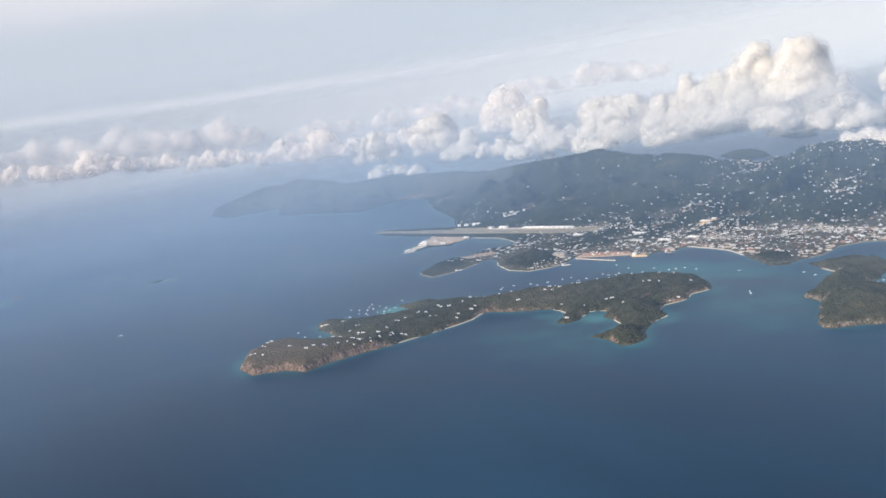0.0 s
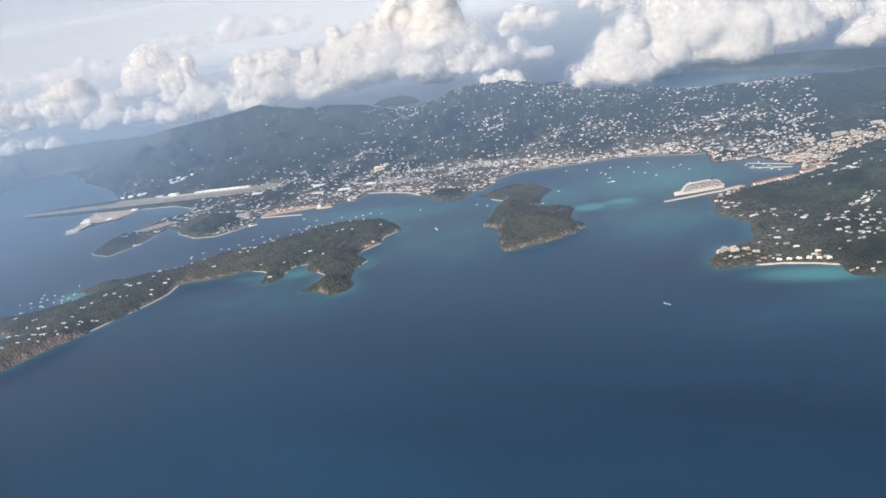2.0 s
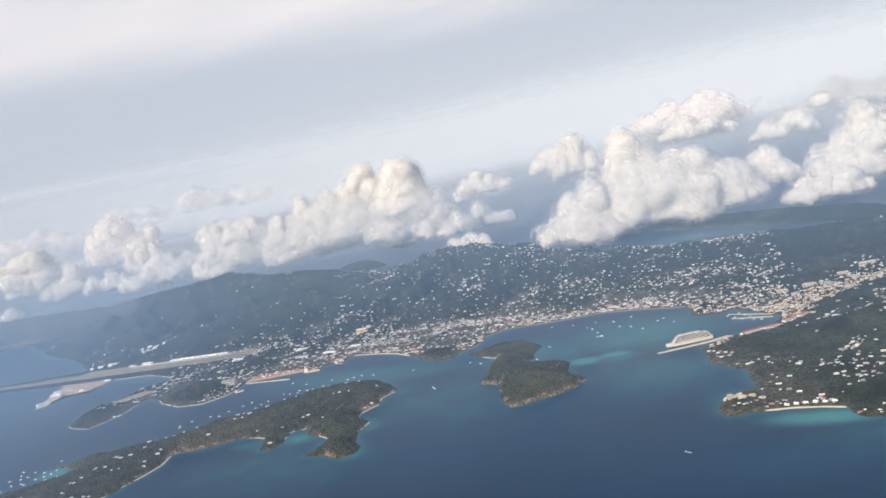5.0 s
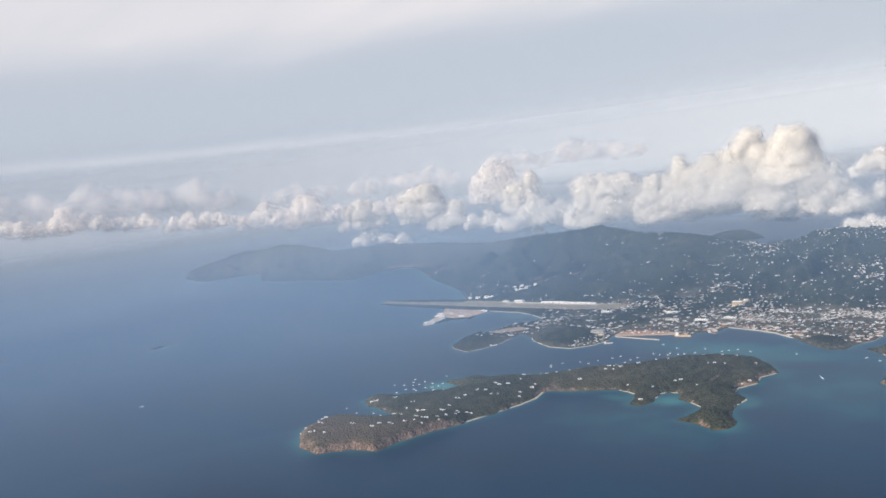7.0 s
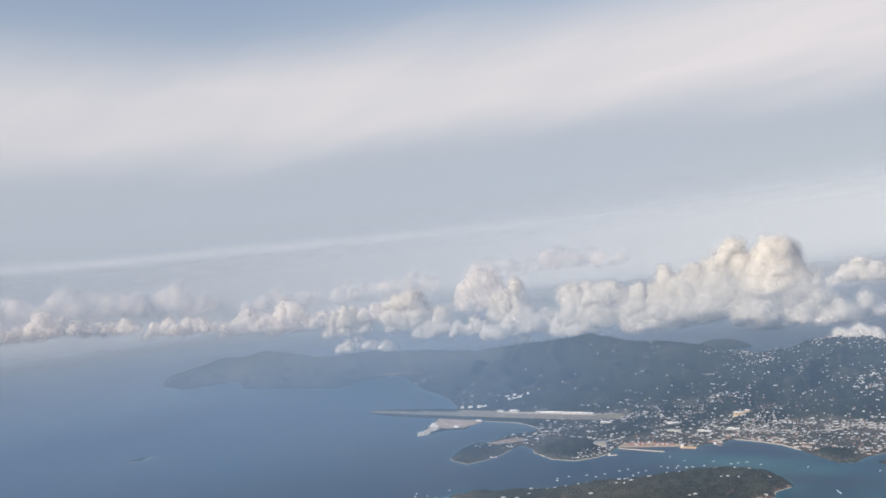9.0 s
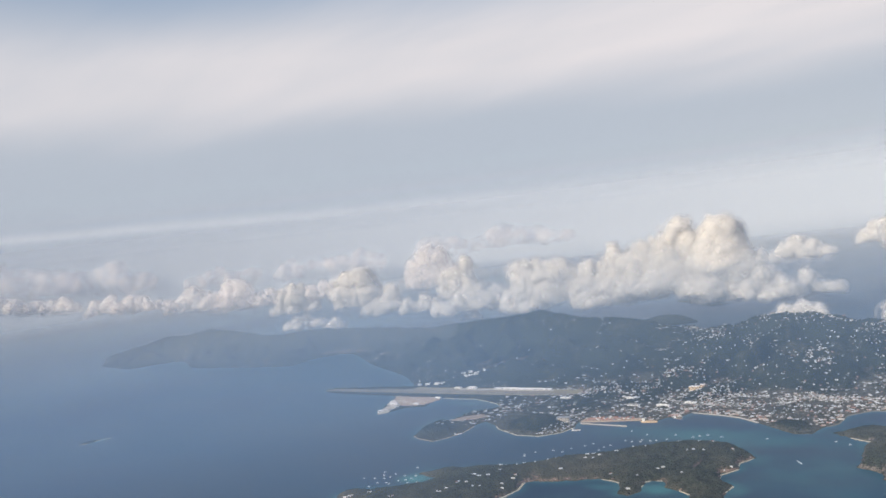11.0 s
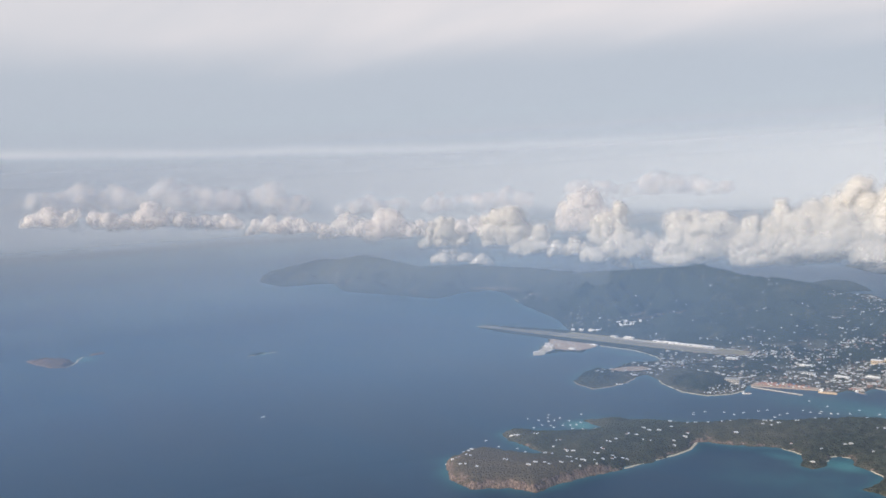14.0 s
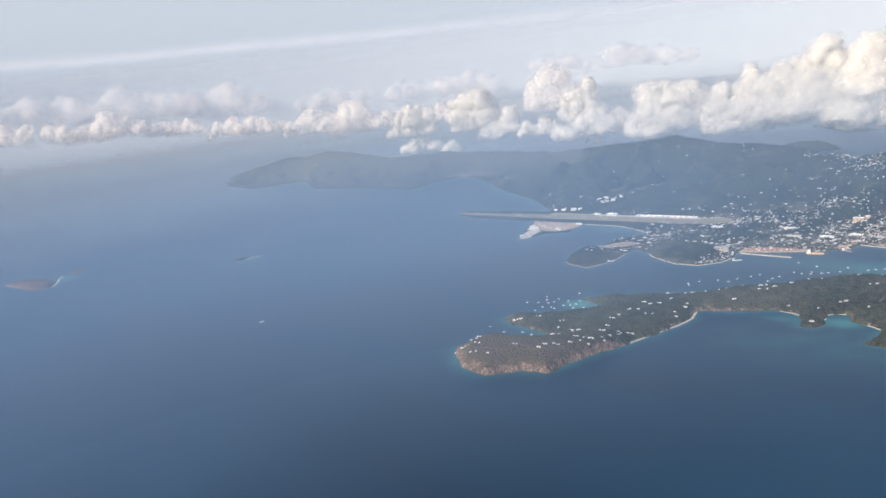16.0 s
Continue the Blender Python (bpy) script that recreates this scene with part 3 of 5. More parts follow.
# ---- clouds: place of the base, width, height ----
WEST_CLOUDS = [(-769, -189, 111, 99, 27), (-753, -136, 105, 84, 24), (-740, -96, 100, 55, 22), (-730, -70, 102, 30, 36), (-717, -39, 100, 64, 26), (-701, -3, 95, 41, 17), (-687, 28, 90, 56, 22), (-651, 73, 80, 47, 26), (-623, 104, 79, 56, 25), (-598, 132, 77, 38, 15), (-563, 167, 70, 79, 34), (-528, 204, 64, 46, 45), (-493, 239, 65, 58, 25), (-466, 264, 50, 58, 41), (-428, 293, 66, 62, 24), (-456, 272, 23, 55, 24), (-416, 298, 17, 26, 16)]
NORTH_CLOUDS = [(-382, 317, 45, 49, 60), (-342, 336, 33, 53, 41), (-298, 355, 30, 59, 25), (-277, 365, 66, 54, 58), (-233, 376, 51, 43, 51), (-210, 380, 26, 114, 40), (-132, 392, 25, 45, 69), (-89, 397, 31, 51, 60), (-37, 410, 25, 56, 57), (-14, 416, 40, 41, 56), (26, 422, 29, 58, 71), (67, 427, 34, 70, 84), (125, 430, 30, 61, 87), (166, 429, 21, 54, 44), (206, 430, 20, 76, 34), (-8, 416, 24, 112, 25), (120, 429, 19, 64, 30), (-221, 376, 14, 16, 14)]
EAST_CLOUDS = [(365, 312, 5, 68, 63), (426, 345, 5, 67, 95), (482, 351, 12, 84, 62), (530, 384, 21, 62, 36), (270, 721, 43, 58, 56), (636, 402, 18, 93, 65), (706, 398, 10, 103, 44), (593, 354, 4, 66, 33), (140, 683, 45, 68, 32), (245, 289, 17, 40, 17), (441, 850, 58, 101, 34), (575, 855, 33, 101, 32), (62, 920, 21, 93, 38), (226, 865, 43, 87, 50), (445, 1001, 66, 228, 56), (685, 1100, 42, 288, 54)]
FAR_CLOUDS = [(-1074, -54, 129, 248, 51), (-1016, 102, 121, 193, 56), (-938, 233, 109, 175, 55), (-797, 396, 93, 131, 33), (-716, 478, 95, 43, 31), (-668, 517, 104, 77, 17), (-617, 548, 94, 91, 36), (-343, 662, 104, 204, 38), (-477, 622, 112, 88, 26), (120, 747, 38, 76, 33)]


def joined(name, shapes, mat, label, category, smooth=False, kind="stuff"):
    verts, faces, total = [], [], 0
    for v, f in shapes:
        verts.append(v)
        faces += (np.asarray(f) + total).tolist() if not isinstance(f, list) else [[i + total for i in q] for q in f]
        total += len(v)
    return tagged(mesh_object(name, np.concatenate(verts), faces, mat, smooth=smooth), label, category, kind=kind)


def unit_ball(cuts):
    bm = bmesh.new()
    bmesh.ops.create_icosphere(bm, subdivisions=cuts, radius=1.0)
    v, f = np.array([p.co[:] for p in bm.verts]), np.array([[p.index for p in q.verts] for q in bm.faces])
    bm.free()
    return v, f


BALL1 = unit_ball(1)


_cube = np.random.RandomState(11).rand(48, 48, 48)


def noise3(p, size, seed):
    """Smooth noise in space, from -0.5 to 0.5."""
    q = p / size + seed * 7.31
    i = np.floor(q).astype(int)
    f = q - i
    f = f * f * (3 - 2 * f)
    total = 0.0
    for a in (0, 1):
        for b in (0, 1):
            for c in (0, 1):
                w = np.abs(1 - a - f[..., 0]) * np.abs(1 - b - f[..., 1]) * np.abs(1 - c - f[..., 2])
                total = total + w * _cube[(i[..., 0] + a) % 48, (i[..., 1] + b) % 48, (i[..., 2] + c) % 48]
    return total - 0.5


def skin(field, edge, origin, cell):
    """The surface on which a field sampled on a grid takes the value edge, as points and quads."""
    f = field - edge
    n = np.array(f.shape)
    corner = {(a, b, c): f[a:n[0] - 1 + a, b:n[1] - 1 + b, c:n[2] - 1 + c] for a in (0, 1) for b in (0, 1) for c in (0, 1)}
    total, count = np.zeros((*(n - 1), 3)), np.zeros(n - 1)
    for p in corner:
        for axis in range(3):
            if p[axis] == 0:
                q = tuple(1 if k == axis else p[k] for k in range(3))
                u, v = corner[p], corner[q]
                cut = (u < 0) != (v < 0)
                t = np.where(cut, u / np.where(cut, u - v, 1.0), 0.0)
                for k in range(3):
                    total[..., k] += cut * (t if k == axis else p[k])
                count += cut
    live = count > 0
    ids = np.full(n - 1, -1)
    ids[live] = np.arange(live.sum())
    where = np.argwhere(live)
    verts = (where + total[live] / count[live][:, None]) * cell + origin
    quads = []
    for axis in range(3):
        i, j = [k for k in range(3) if k != axis]
        at = [slice(1, m - 1) for m in n]
        at[axis] = slice(0, n[axis] - 1)
        nxt = list(at)
        nxt[axis] = slice(1, n[axis])
        u, v = f[tuple(at)] < 0, f[tuple(nxt)] < 0
        place = np.argwhere(u != v)
        flip = u[u != v]
        place[:, i] += 1
        place[:, j] += 1
        ring = []
        for da, db in ((-1, -1), (0, -1), (0, 0), (-1, 0)):
            g = place.copy()
            g[:, i] += da
            g[:, j] += db
            ring.append(ids[g[:, 0], g[:, 1], g[:, 2]])
        quad = np.stack(ring, -1)
        turn = flip if axis != 1 else ~flip
        quads.append(np.where(turn[:, None], quad, quad[:, ::-1]))
    return verts, np.concatenate(quads)


def largest(verts, quads):
    """Only the largest joined piece of a surface."""
    tag = np.arange(len(verts))
    for _ in range(400):
        low = tag[quads].min(1)
        old = tag.copy()
        order = np.argsort(-low, kind="stable")
        tag[quads[order].ravel()] = np.repeat(low[order], 4)
        tag = tag[tag]
        if (tag == old).all():
            break
    keep = tag == np.bincount(tag).argmax()
    back = np.cumsum(keep) - 1
    return verts[keep], back[quads[keep[quads[:, 0]]]]


def cumulus(x, y, base, width, height, seed, label="billowing sunlit cumulus cloud with a soft grey base", dense=True, line=(0.75, 0.66)):
    """Heaped towers of round billows melted into one body over a flat base, with thin outer vapour in layers."""
    rng = np.random.RandomState(seed)
    ax = np.array(line)                      # the way the cloud stretches
    width, height = width * (1.08 if dense else 1.2), height * 0.87
    n = int(np.clip(12 + width * height / 260, 16, 34))
    side = rng.choice([-1, 1])
    peaks = [(side * rng.uniform(0.02, 0.14), rng.uniform(0.18, 0.26), 1.0), (-side * rng.uniform(0.14, 0.28), rng.uniform(0.14, 0.2), rng.uniform(0.6, 0.85))] + [(rng.uniform(-0.42, 0.42), rng.uniform(0.10, 0.18), rng.uniform(0.4, 0.65)) for _ in range(2)]
    balls = []
    for k in range(n):
        u = rng.uniform(-0.5, 0.5) * (1 if k % 3 else 0.7)
        env = max(h * math.exp(-((u - c) / w) ** 2) for c, w, h in peaks)
        env = max(env, 0.40 * (1 - (2 * u) ** 4), 0.12)
        f = rng.rand() ** 0.7 if k > 2 else 1.0
        if k < 3:
            u, env = peaks[k][0], peaks[k][2]
        r = min((0.16 + 0.15 * rng.rand() ** 1.5) * (0.62 * height + 0.2 * width) * (1.1 - 0.35 * f), 0.36 * height * (0.35 + 0.65 * env))
        z = max(r * 0.3, f * (env * height - r))
        depth = rng.normal() * 0.10 * width * (1 - 0.5 * f)
        c = np.array([u * width, depth, z])
        balls.append((c, r))
        for k in range(3):
            way = rng.normal(size=3)
            way[2] = abs(way[2]) * 0.7
            way /= np.linalg.norm(way)
            q = r * rng.uniform(0.38, 0.62)
            balls.append((c + way * (r - 0.3 * q), q))
    cell = float(np.clip(0.034 * max(width * 0.8, height), 1.7, 3.2)) * (1 if dense else 1.8)
    pad = 0.14 * height + 5 * cell
    lo = np.array([min(c[k] - r for c, r in balls) for k in range(3)]) - pad
    hi = np.array([max(c[k] + r for c, r in balls) for k in range(3)]) + pad
    lo[2] = -6 * cell
    p = np.stack(np.meshgrid(*[np.arange(a, b, cell) for a, b in zip(lo, hi)], indexing="ij"), -1)
    total, melt = 0.0, 0.065 * height + 0.8
    for c, r in balls:
        d = np.linalg.norm((p - c) * (1, 1, 1.08), axis=-1) - r
        total = total + np.exp(-np.clip(d, -90 * melt, 30 * melt) / melt)
    d = -melt * np.log(total)
    warp = p + 0.10 * height * np.stack([noise3(p, 0.30 * height, seed + k) for k in range(3)], -1)
    for size, much in ((0.50, 0.13), (0.25, 0.055), (0.12, 0.016)):
        swell = np.minimum(np.abs(noise3(warp, max(size * height, 1.4 * cell), seed + 5)) * 4.2, 1.0)      # round tops, sharp creases
        d = d - much * height * (swell - 0.55)
    floor = -p[..., 2] + 0.05 * height * (1 + 6 * noise3(p, 0.5 * height + 6, seed + 9))
    d = np.maximum(d, floor) if dense else d
    d = np.where(np.isfinite(d), d, 50.0)
    for k in range(3):
        edge = [slice(None)] * 3
        for e in (0, -1):
            edge[k] = e
            d[tuple(edge)] = np.maximum(d[tuple(edge)], 9 * cell)
    spin = np.array([[ax[0], -ax[1], 0], [ax[1], ax[0], 0], [0, 0, 1]])
    layer = 0.024 * height + 0.9
    root = None
    if dense and base > 60:
        looks = ((-1.5, CLOUD_SOFT, "cloud"), (0.0, CLOUD_SOFT, "cloud_rim"), (1.2, CLOUD_SOFT, "cloud_veil"), (3.0, CLOUD_MIST, "cloud_mist"))
    else:
        looks = ((0.0, CLOUD, "cloud"), (0.8, CLOUD_RIM, "cloud_rim"), (1.8, CLOUD_VEIL, "cloud_veil"), (3.2, CLOUD_MIST, "cloud_mist")) if dense else ((0.0, CLOUD_WISP, "cloud"), (-2.0, CLOUD_WISP, "cloud_rim"), (2.0, CLOUD_WISP, "cloud_veil"))
    for out, mat, name in looks:
        v, f = skin(d, out * layer, lo, cell)
        if len(f) == 0:
            continue
        v, f = largest(v, f)
        ob = mesh_object(name, v @ spin.T + (x, y, base), f, mat, root, True)
        if root is None:
            root = tagged(ob, label, "cloud", "clouds over the sea")
    return root


for k, row in enumerate(WEST_CLOUDS + NORTH_CLOUDS):
    cumulus(*row, 40 + k)
for k, row in enumerate(EAST_CLOUDS):
    cumulus(*row, 90 + k, line=(0.98, 0.2))
for k, row in enumerate(FAR_CLOUDS):
    cumulus(*row, 140 + k, "thin ragged bank of pale distant cloud", False)


# ---- woods: rounded tree crowns on the nearer land ----
def crown_material(name, dark, light):
    def build(n):
        pos = n.add("ShaderNodeNewGeometry")
        own = pos.outputs["Random Per Island"]
        pos_wide = n.noise(pos.outputs["Position"], 0.05, 4)
        f = n.math("ADD", n.math("MULTIPLY", own, 0.5), n.math("MULTIPLY", n.ramp(pos_wide, 0.35, 0.65), 0.5))
        col = n.mix(f, (*dark, 1), (*light, 1))
        grain = n.noise(pos.outputs["Position"], 4.0, 3)
        return surface(n, n.mix(n.math("MULTIPLY", grain, 0.5), col, (0.02, 0.028, 0.014, 1)), 0.95, grain, 0.6, 0.15, **{"Specular IOR Level": 0.1})
    return material(name, build)


CROWNS = crown_material("tree_crowns", (0.019, 0.027, 0.021), (0.040, 0.048, 0.034))
HILL_CROWNS = crown_material("hill_crowns", (0.017, 0.025, 0.020), (0.042, 0.050, 0.037))
SCRUB_CROWNS = crown_material("olive_scrub", (0.042, 0.050, 0.035), (0.084, 0.086, 0.058))

def bare(x, y):
    """Dry grass instead of woods on the windy southern head."""
    return 0.6 * np.clip((-250 - y) / 10, 0, 1) * (x < 240)


def woods(name, count, xr, yr, height, label, size=(0.5, 1.1), seed=1, least=0.5, mat=CROWNS):
    rng = np.random.RandomState(seed)
    x, y = rng.uniform(*xr, count), rng.uniform(*yr, count)
    h, sd = height(x, y)
    thick = fbm(x, y, 12.0, 4, 21) + fbm(x, y, 40.0, 2, 23) + rng.uniform(-0.25, 0.25, count)
    keep = (sd > 1.0) & (h > least) & (thick > -0.12 + bare(x, y))
    shapes = []
    for a, b, c in zip(x[keep], y[keep], h[keep]):
        r = rng.uniform(*size)
        v = BALL1[0] * (r * np.array([1, 1, 0.5])) * rng.uniform(0.72, 1.18, (len(BALL1[0]), 1)) + (a, b, c + 0.18 * r)
        shapes.append((v, BALL1[1]))
    joined(name, shapes, mat, label, "trees")


woods("island_trees", 22000, (130, 355), (-305, -80), water_height, "dense low scrub trees on the island slopes", (0.3, 0.58), 2, 1.6, SCRUB_CROWNS)
woods("harbour_trees", 7000, (354, 448), (-150, -25), hassel_height, "dark low woods on the harbour island", (0.3, 0.6), 3, 1.2, SCRUB_CROWNS)
woods("hillside_trees", 40000, (480, 740), (-225, 10), main_height, "dense green woods on the eastern hillsides", (0.3, 0.65), 4, 0.8, HILL_CROWNS)
woods("point_trees", 5000, (85, 360), (-125, -20), main_height, "dark woods on the low headlands by the port", (0.5, 1.0), 5, 1.2)
woods("ridge_trees", 21000, (-130, 640), (20, 260), main_height, "thick green forest on the main ridge", (0.7, 1.4), 6, 1.5)


# ---- houses ----
def ground_at(height, x, y):
    return float(height(np.array([x], float), np.array([y], float))[0][0])


def house(wide, deep, tall, roof_mat, wing, label):
    """A villa: rendered walls on a plinth, hipped roof with eaves, a lower wing and a terrace."""
    root = thing("house", label, "house", "houses on the slopes")
    bm = bmesh.new()
    box(bm, 0, 0, -0.5, wide, deep, tall + 0.5)
    if wing:
        box(bm, wide * 0.62, -deep * 0.1, -0.5, wide * 0.45, deep * 0.7, tall * 0.8 + 0.5)
    part("wall", bm, WHITE, root)
    bm = bmesh.new()
    box(bm, 0, 0, tall, wide * 1.12, deep * 1.16, 0.05)
    box(bm, 0, 0, tall + 0.05, wide * 1.10, deep * 1.14, 0.20 * deep, 0, 0.35)
    if wing:
        box(bm, wide * 0.62, -deep * 0.1, tall * 0.8, wide * 0.5, deep * 0.8, 0.2 * deep, 0, 0.4)
    part("roof", bm, roof_mat, root)
    bm = bmesh.new()
    box(bm, 0, -deep * 0.75, -0.45, wide * 1.1, deep * 0.4, 0.47)
    part("terrace", bm, CONCRETE, root)
    for u in (-0.3, 0.0, 0.3):
        bm = bmesh.new()
        box(bm, u * wide, -deep / 2 - 0.01, tall * 0.3, wide * 0.16, 0.03, tall * 0.45)
        part("window", bm, GLASS_DARK, root)
    return root


HOUSES = [house(1.15, 0.42, 0.26, ROOF_WHITE, True, "white villa with a white hipped roof among scrub"),
          house(0.95, 0.40, 0.26, ROOF_WHITE, False, "small white house with a pale hipped roof"),
          house(1.1, 0.42, 0.26, ROOF_RED, True, "white house with a red-brown roof on the slope"),
          house(1.6, 0.5, 0.36, ROOF_WHITE, True, "large white two-storey villa above the water"),
          house(0.95, 0.42, 0.26, ROOF_GREY, False, "pale house with a grey metal roof")]
placed = [False] * len(HOUSES)


def settle(spots, height, seed, kinds=(0, 1, 0, 3, 1, 2, 4, 0, 1, 3)):
    rng = random.Random(seed)
    for x, y in spots:
        k = rng.choice(kinds)
        m = pose(x, y, ground_at(height, x, y) + 0.08, 0, 0, rng.uniform(-24, 24) + 32)
        if placed[k]:
            copy_thing(HOUSES[k], m)
        else:
            HOUSES[k].matrix_basis, placed[k] = m, True


VILLAS_SOUTH = [(161, -286), (164, -284), (166, -281), (162, -276), (161, -273), (183, -290), (173, -292), (191, -277), (203, -275), (204, -271), (208, -266), (212, -260), (215, -257), (218, -252), (220, -246), (221, -241), (194, -253), (195, -249), (206, -247), (213, -247), (153, -235), (157, -234), (162, -226), (182, -227), (185, -236), (193, -236), (198, -236), (214, -236), (212, -229), (222, -235), (223, -228), (208, -213), (208, -218), (220, -232), (209, -205), (213, -202), (222, -202), (214, -192), (209, -189)]
VILLAS_NORTH = [(218, -189), (229, -192), (232, -196), (230, -183), (229, -179), (220, -180), (209, -165), (210, -161), (218, -161), (220, -157), (230, -160), (248, -163), (238, -151), (236, -156), (240, -136), (255, -148), (253, -142), (259, -146), (255, -139), (261, -142), (275, -157), (294, -175), (290, -156), (297, -146), (299, -144), (313, -152), (271, -121), (277, -118), (266, -132), (251, -130), (303, -121), (306, -120), (311, -118), (305, -109), (311, -105), (292, -106), (322, -106), (327, -132), (329, -128)]
EAST_HOUSES = [(514, -120), (526, -150), (533, -153), (529, -116), (538, -120), (540, -156), (548, -168), (548, -163), (548, -137), (555, -144), (558, -142), (564, -148), (558, -126), (551, -124), (553, -71), (564, -111), (565, -116), (575, -126), (575, -150), (591, -164), (601, -104), (592, -108), (594, -114), (586, -114), (588, -120), (597, -153), (596, -176), (578, -178), (608, -158), (604, -170), (575, -104), (591, -73), (600, -79), (605, -76), (571, -82), (584, -84)]
def neighbours(spots, share, seed):
    """Cottages a little way off from some of the villas."""
    rng = random.Random(seed)
    return [(x + rng.uniform(1.6, 4.0) * rng.choice((-1, 1)), y + rng.uniform(-2.0, 2.5)) for x, y in spots if rng.random() < share]


settle(VILLAS_SOUTH, water_height, 5)
settle(neighbours(VILLAS_SOUTH, 0.7, 8), water_height, 9, (1, 1, 4, 0))
settle(VILLAS_NORTH, water_height, 6)
settle(EAST_HOUSES, main_height, 7)


# ---- the town: too many roofs to count ----
def town_material(name, walls):
    """Each building takes one of a few wall and roof colours."""
    def build(n):
        geo = n.add("ShaderNodeNewGeometry")
        own = geo.outputs["Random Per Island"]
        r = n.add("ShaderNodeValToRGB", {0: own})
        r.color_ramp.interpolation = "CONSTANT"
        while len(r.color_ramp.elements) < len(walls):
            r.color_ramp.elements.new(1.0)
        for k, c in enumerate(walls):
            r.color_ramp.elements[k].position, r.color_ramp.elements[k].color = k / len(walls), (*c, 1)
        stain = n.noise(geo.outputs["Position"], 2.5, 4)
        return surface(n, n.mix(n.math("MULTIPLY", stain, 0.4), r.outputs[0], (0.25, 0.23, 0.21, 1)), 0.65)
    return material(name, build)


HILL_TONES = town_material("hillside_renders", [(0.70, 0.71, 0.73), (0.38, 0.38, 0.38), (0.60, 0.62, 0.64), (0.24, 0.24, 0.24), (0.46, 0.43, 0.39), (0.30, 0.17, 0.13), (0.66, 0.67, 0.69), (0.22, 0.25, 0.26)])
VALLEY_TONES = town_material("valley_renders", [(0.54, 0.49, 0.40), (0.40, 0.34, 0.27), (0.60, 0.57, 0.50), (0.22, 0.23, 0.16), (0.34, 0.20, 0.15), (0.48, 0.44, 0.38), (0.68, 0.67, 0.64)])
PORT_TONES = town_material("waterfront_renders", [(0.58, 0.55, 0.51), (0.36, 0.17, 0.12), (0.46, 0.36, 0.31), (0.68, 0.67, 0.66), (0.36, 0.34, 0.32), (0.50, 0.48, 0.46), (0.32, 0.16, 0.13)])


def block(x, y, z, wide, deep, tall, turn, roof):
    """Walls, eaves and a hipped or flat roof as one small shape."""
    c, s = math.cos(turn), math.sin(turn)
    rows = [(wide, deep, -0.6), (wide, deep, tall), (wide * 1.08, deep * 1.1, tall), (wide * (1 - roof), deep * (1 - roof), tall + 0.3 * deep * min(1, roof * 1.4) + 0.04)]
    v = []
    for a, b, h in rows:
        for p, q in ((-0.5, -0.5), (0.5, -0.5), (0.5, 0.5), (-0.5, 0.5)):
            v.append((x + c * p * a - s * q * b, y + s * p * a + c * q * b, z + h))
    f = [[k * 4 + i, k * 4 + (i + 1) % 4, k * 4 + 4 + (i + 1) % 4, k * 4 + 4 + i] for k in range(3) for i in range(4)] + [[12, 13, 14, 15]]
    return np.array(v), f


def buildings(name, count, xr, yr, chance, size, mat, label, seed, flat=0.4, ground=0.0):
    rng = np.random.RandomState(seed)
    x, y = rng.uniform(*xr, count), rng.uniform(*yr, count)
    h, sd = main_height(x, y)
    keep = (sd > 1.2) & (rng.rand(count) < chance(x, y, h, sd)) & ~((x < 152) & (np.abs(y - 3 - (x + 118) * 0.064) < 12))
    shapes = []
    for a, b, c in zip(x[keep], y[keep], h[keep]):
        w = size[0] + (size[1] - size[0]) * rng.rand() ** 2
        shapes.append(block(a, b, max(c, ground) + 0.12, w, w * rng.uniform(0.22, 0.34), rng.uniform(0.20, 0.30) * min(1.4, 0.4 + w / 1.8), 0.62 * min(1.0, max(0.0, (520 - a) / 300)) + rng.uniform(-0.32, 0.38), 0.03 if rng.rand() < flat else 0.62))
    joined(name, shapes, mat, label, "buildings")


def clumps(x, y, size, seed, lo=-0.02, hi=0.2):
    """Houses gather along lanes and in quarters."""
    return np.clip((fbm(x, y, size, 3, seed) - lo) / (hi - lo), 0, 1)


buildings("hillside_houses", 70000, (130, 540), (0, 240), lambda x, y, h, sd: 0.34 * np.clip(1.45 - (x - 130) / 450, 0.75, 1.4) * np.clip(1.25 - h / 36, 0.25, 1) * (0.14 + 1.2 * clumps(x * 0.7, y, 16, 31, 0.02, 0.2)) * np.clip((x - 110) / 80, 0.15, 1) * np.exp(-np.clip(sd - 70, 0, None) / 90), (0.65, 2.0), HILL_TONES, "white houses scattered over the wooded town slopes", 11)
buildings("lower_town", 14000, (255, 560), (-30, 75), lambda x, y, h, sd: 0.19 * np.exp(-np.clip(sd - 6, 0, None) / 24), (0.6, 2.4), HILL_TONES, "crowded pale town houses above the harbour", 12)
buildings("waterfront", 4200, (250, 545), (-40, 45), lambda x, y, h, sd: 0.8 * np.exp(-np.clip(sd - 3, 0, None) / 5) * (h < 3), (0.9, 3.6), PORT_TONES, "red-roofed waterfront warehouses and shops along the quay", 13, 0.3)
buildings("port_quarter", 7000, (95, 262), (-46, 60), lambda x, y, h, sd: 0.28 * np.exp(-np.clip(h - 1, 0, None) / 2.2) * (0.2 + clumps(x, y, 22, 33)), (0.6, 3.0), HILL_TONES, "pale sheds and houses between airport and port", 14, 0.6)
buildings("port_sheds", 900, (-14, 44), (-70, -9), lambda x, y, h, sd: 0.12 + 0 * x, (0.9, 3.6), HILL_TONES, "pale sheds and stores on the port works", 21, 0.7, 0.5)
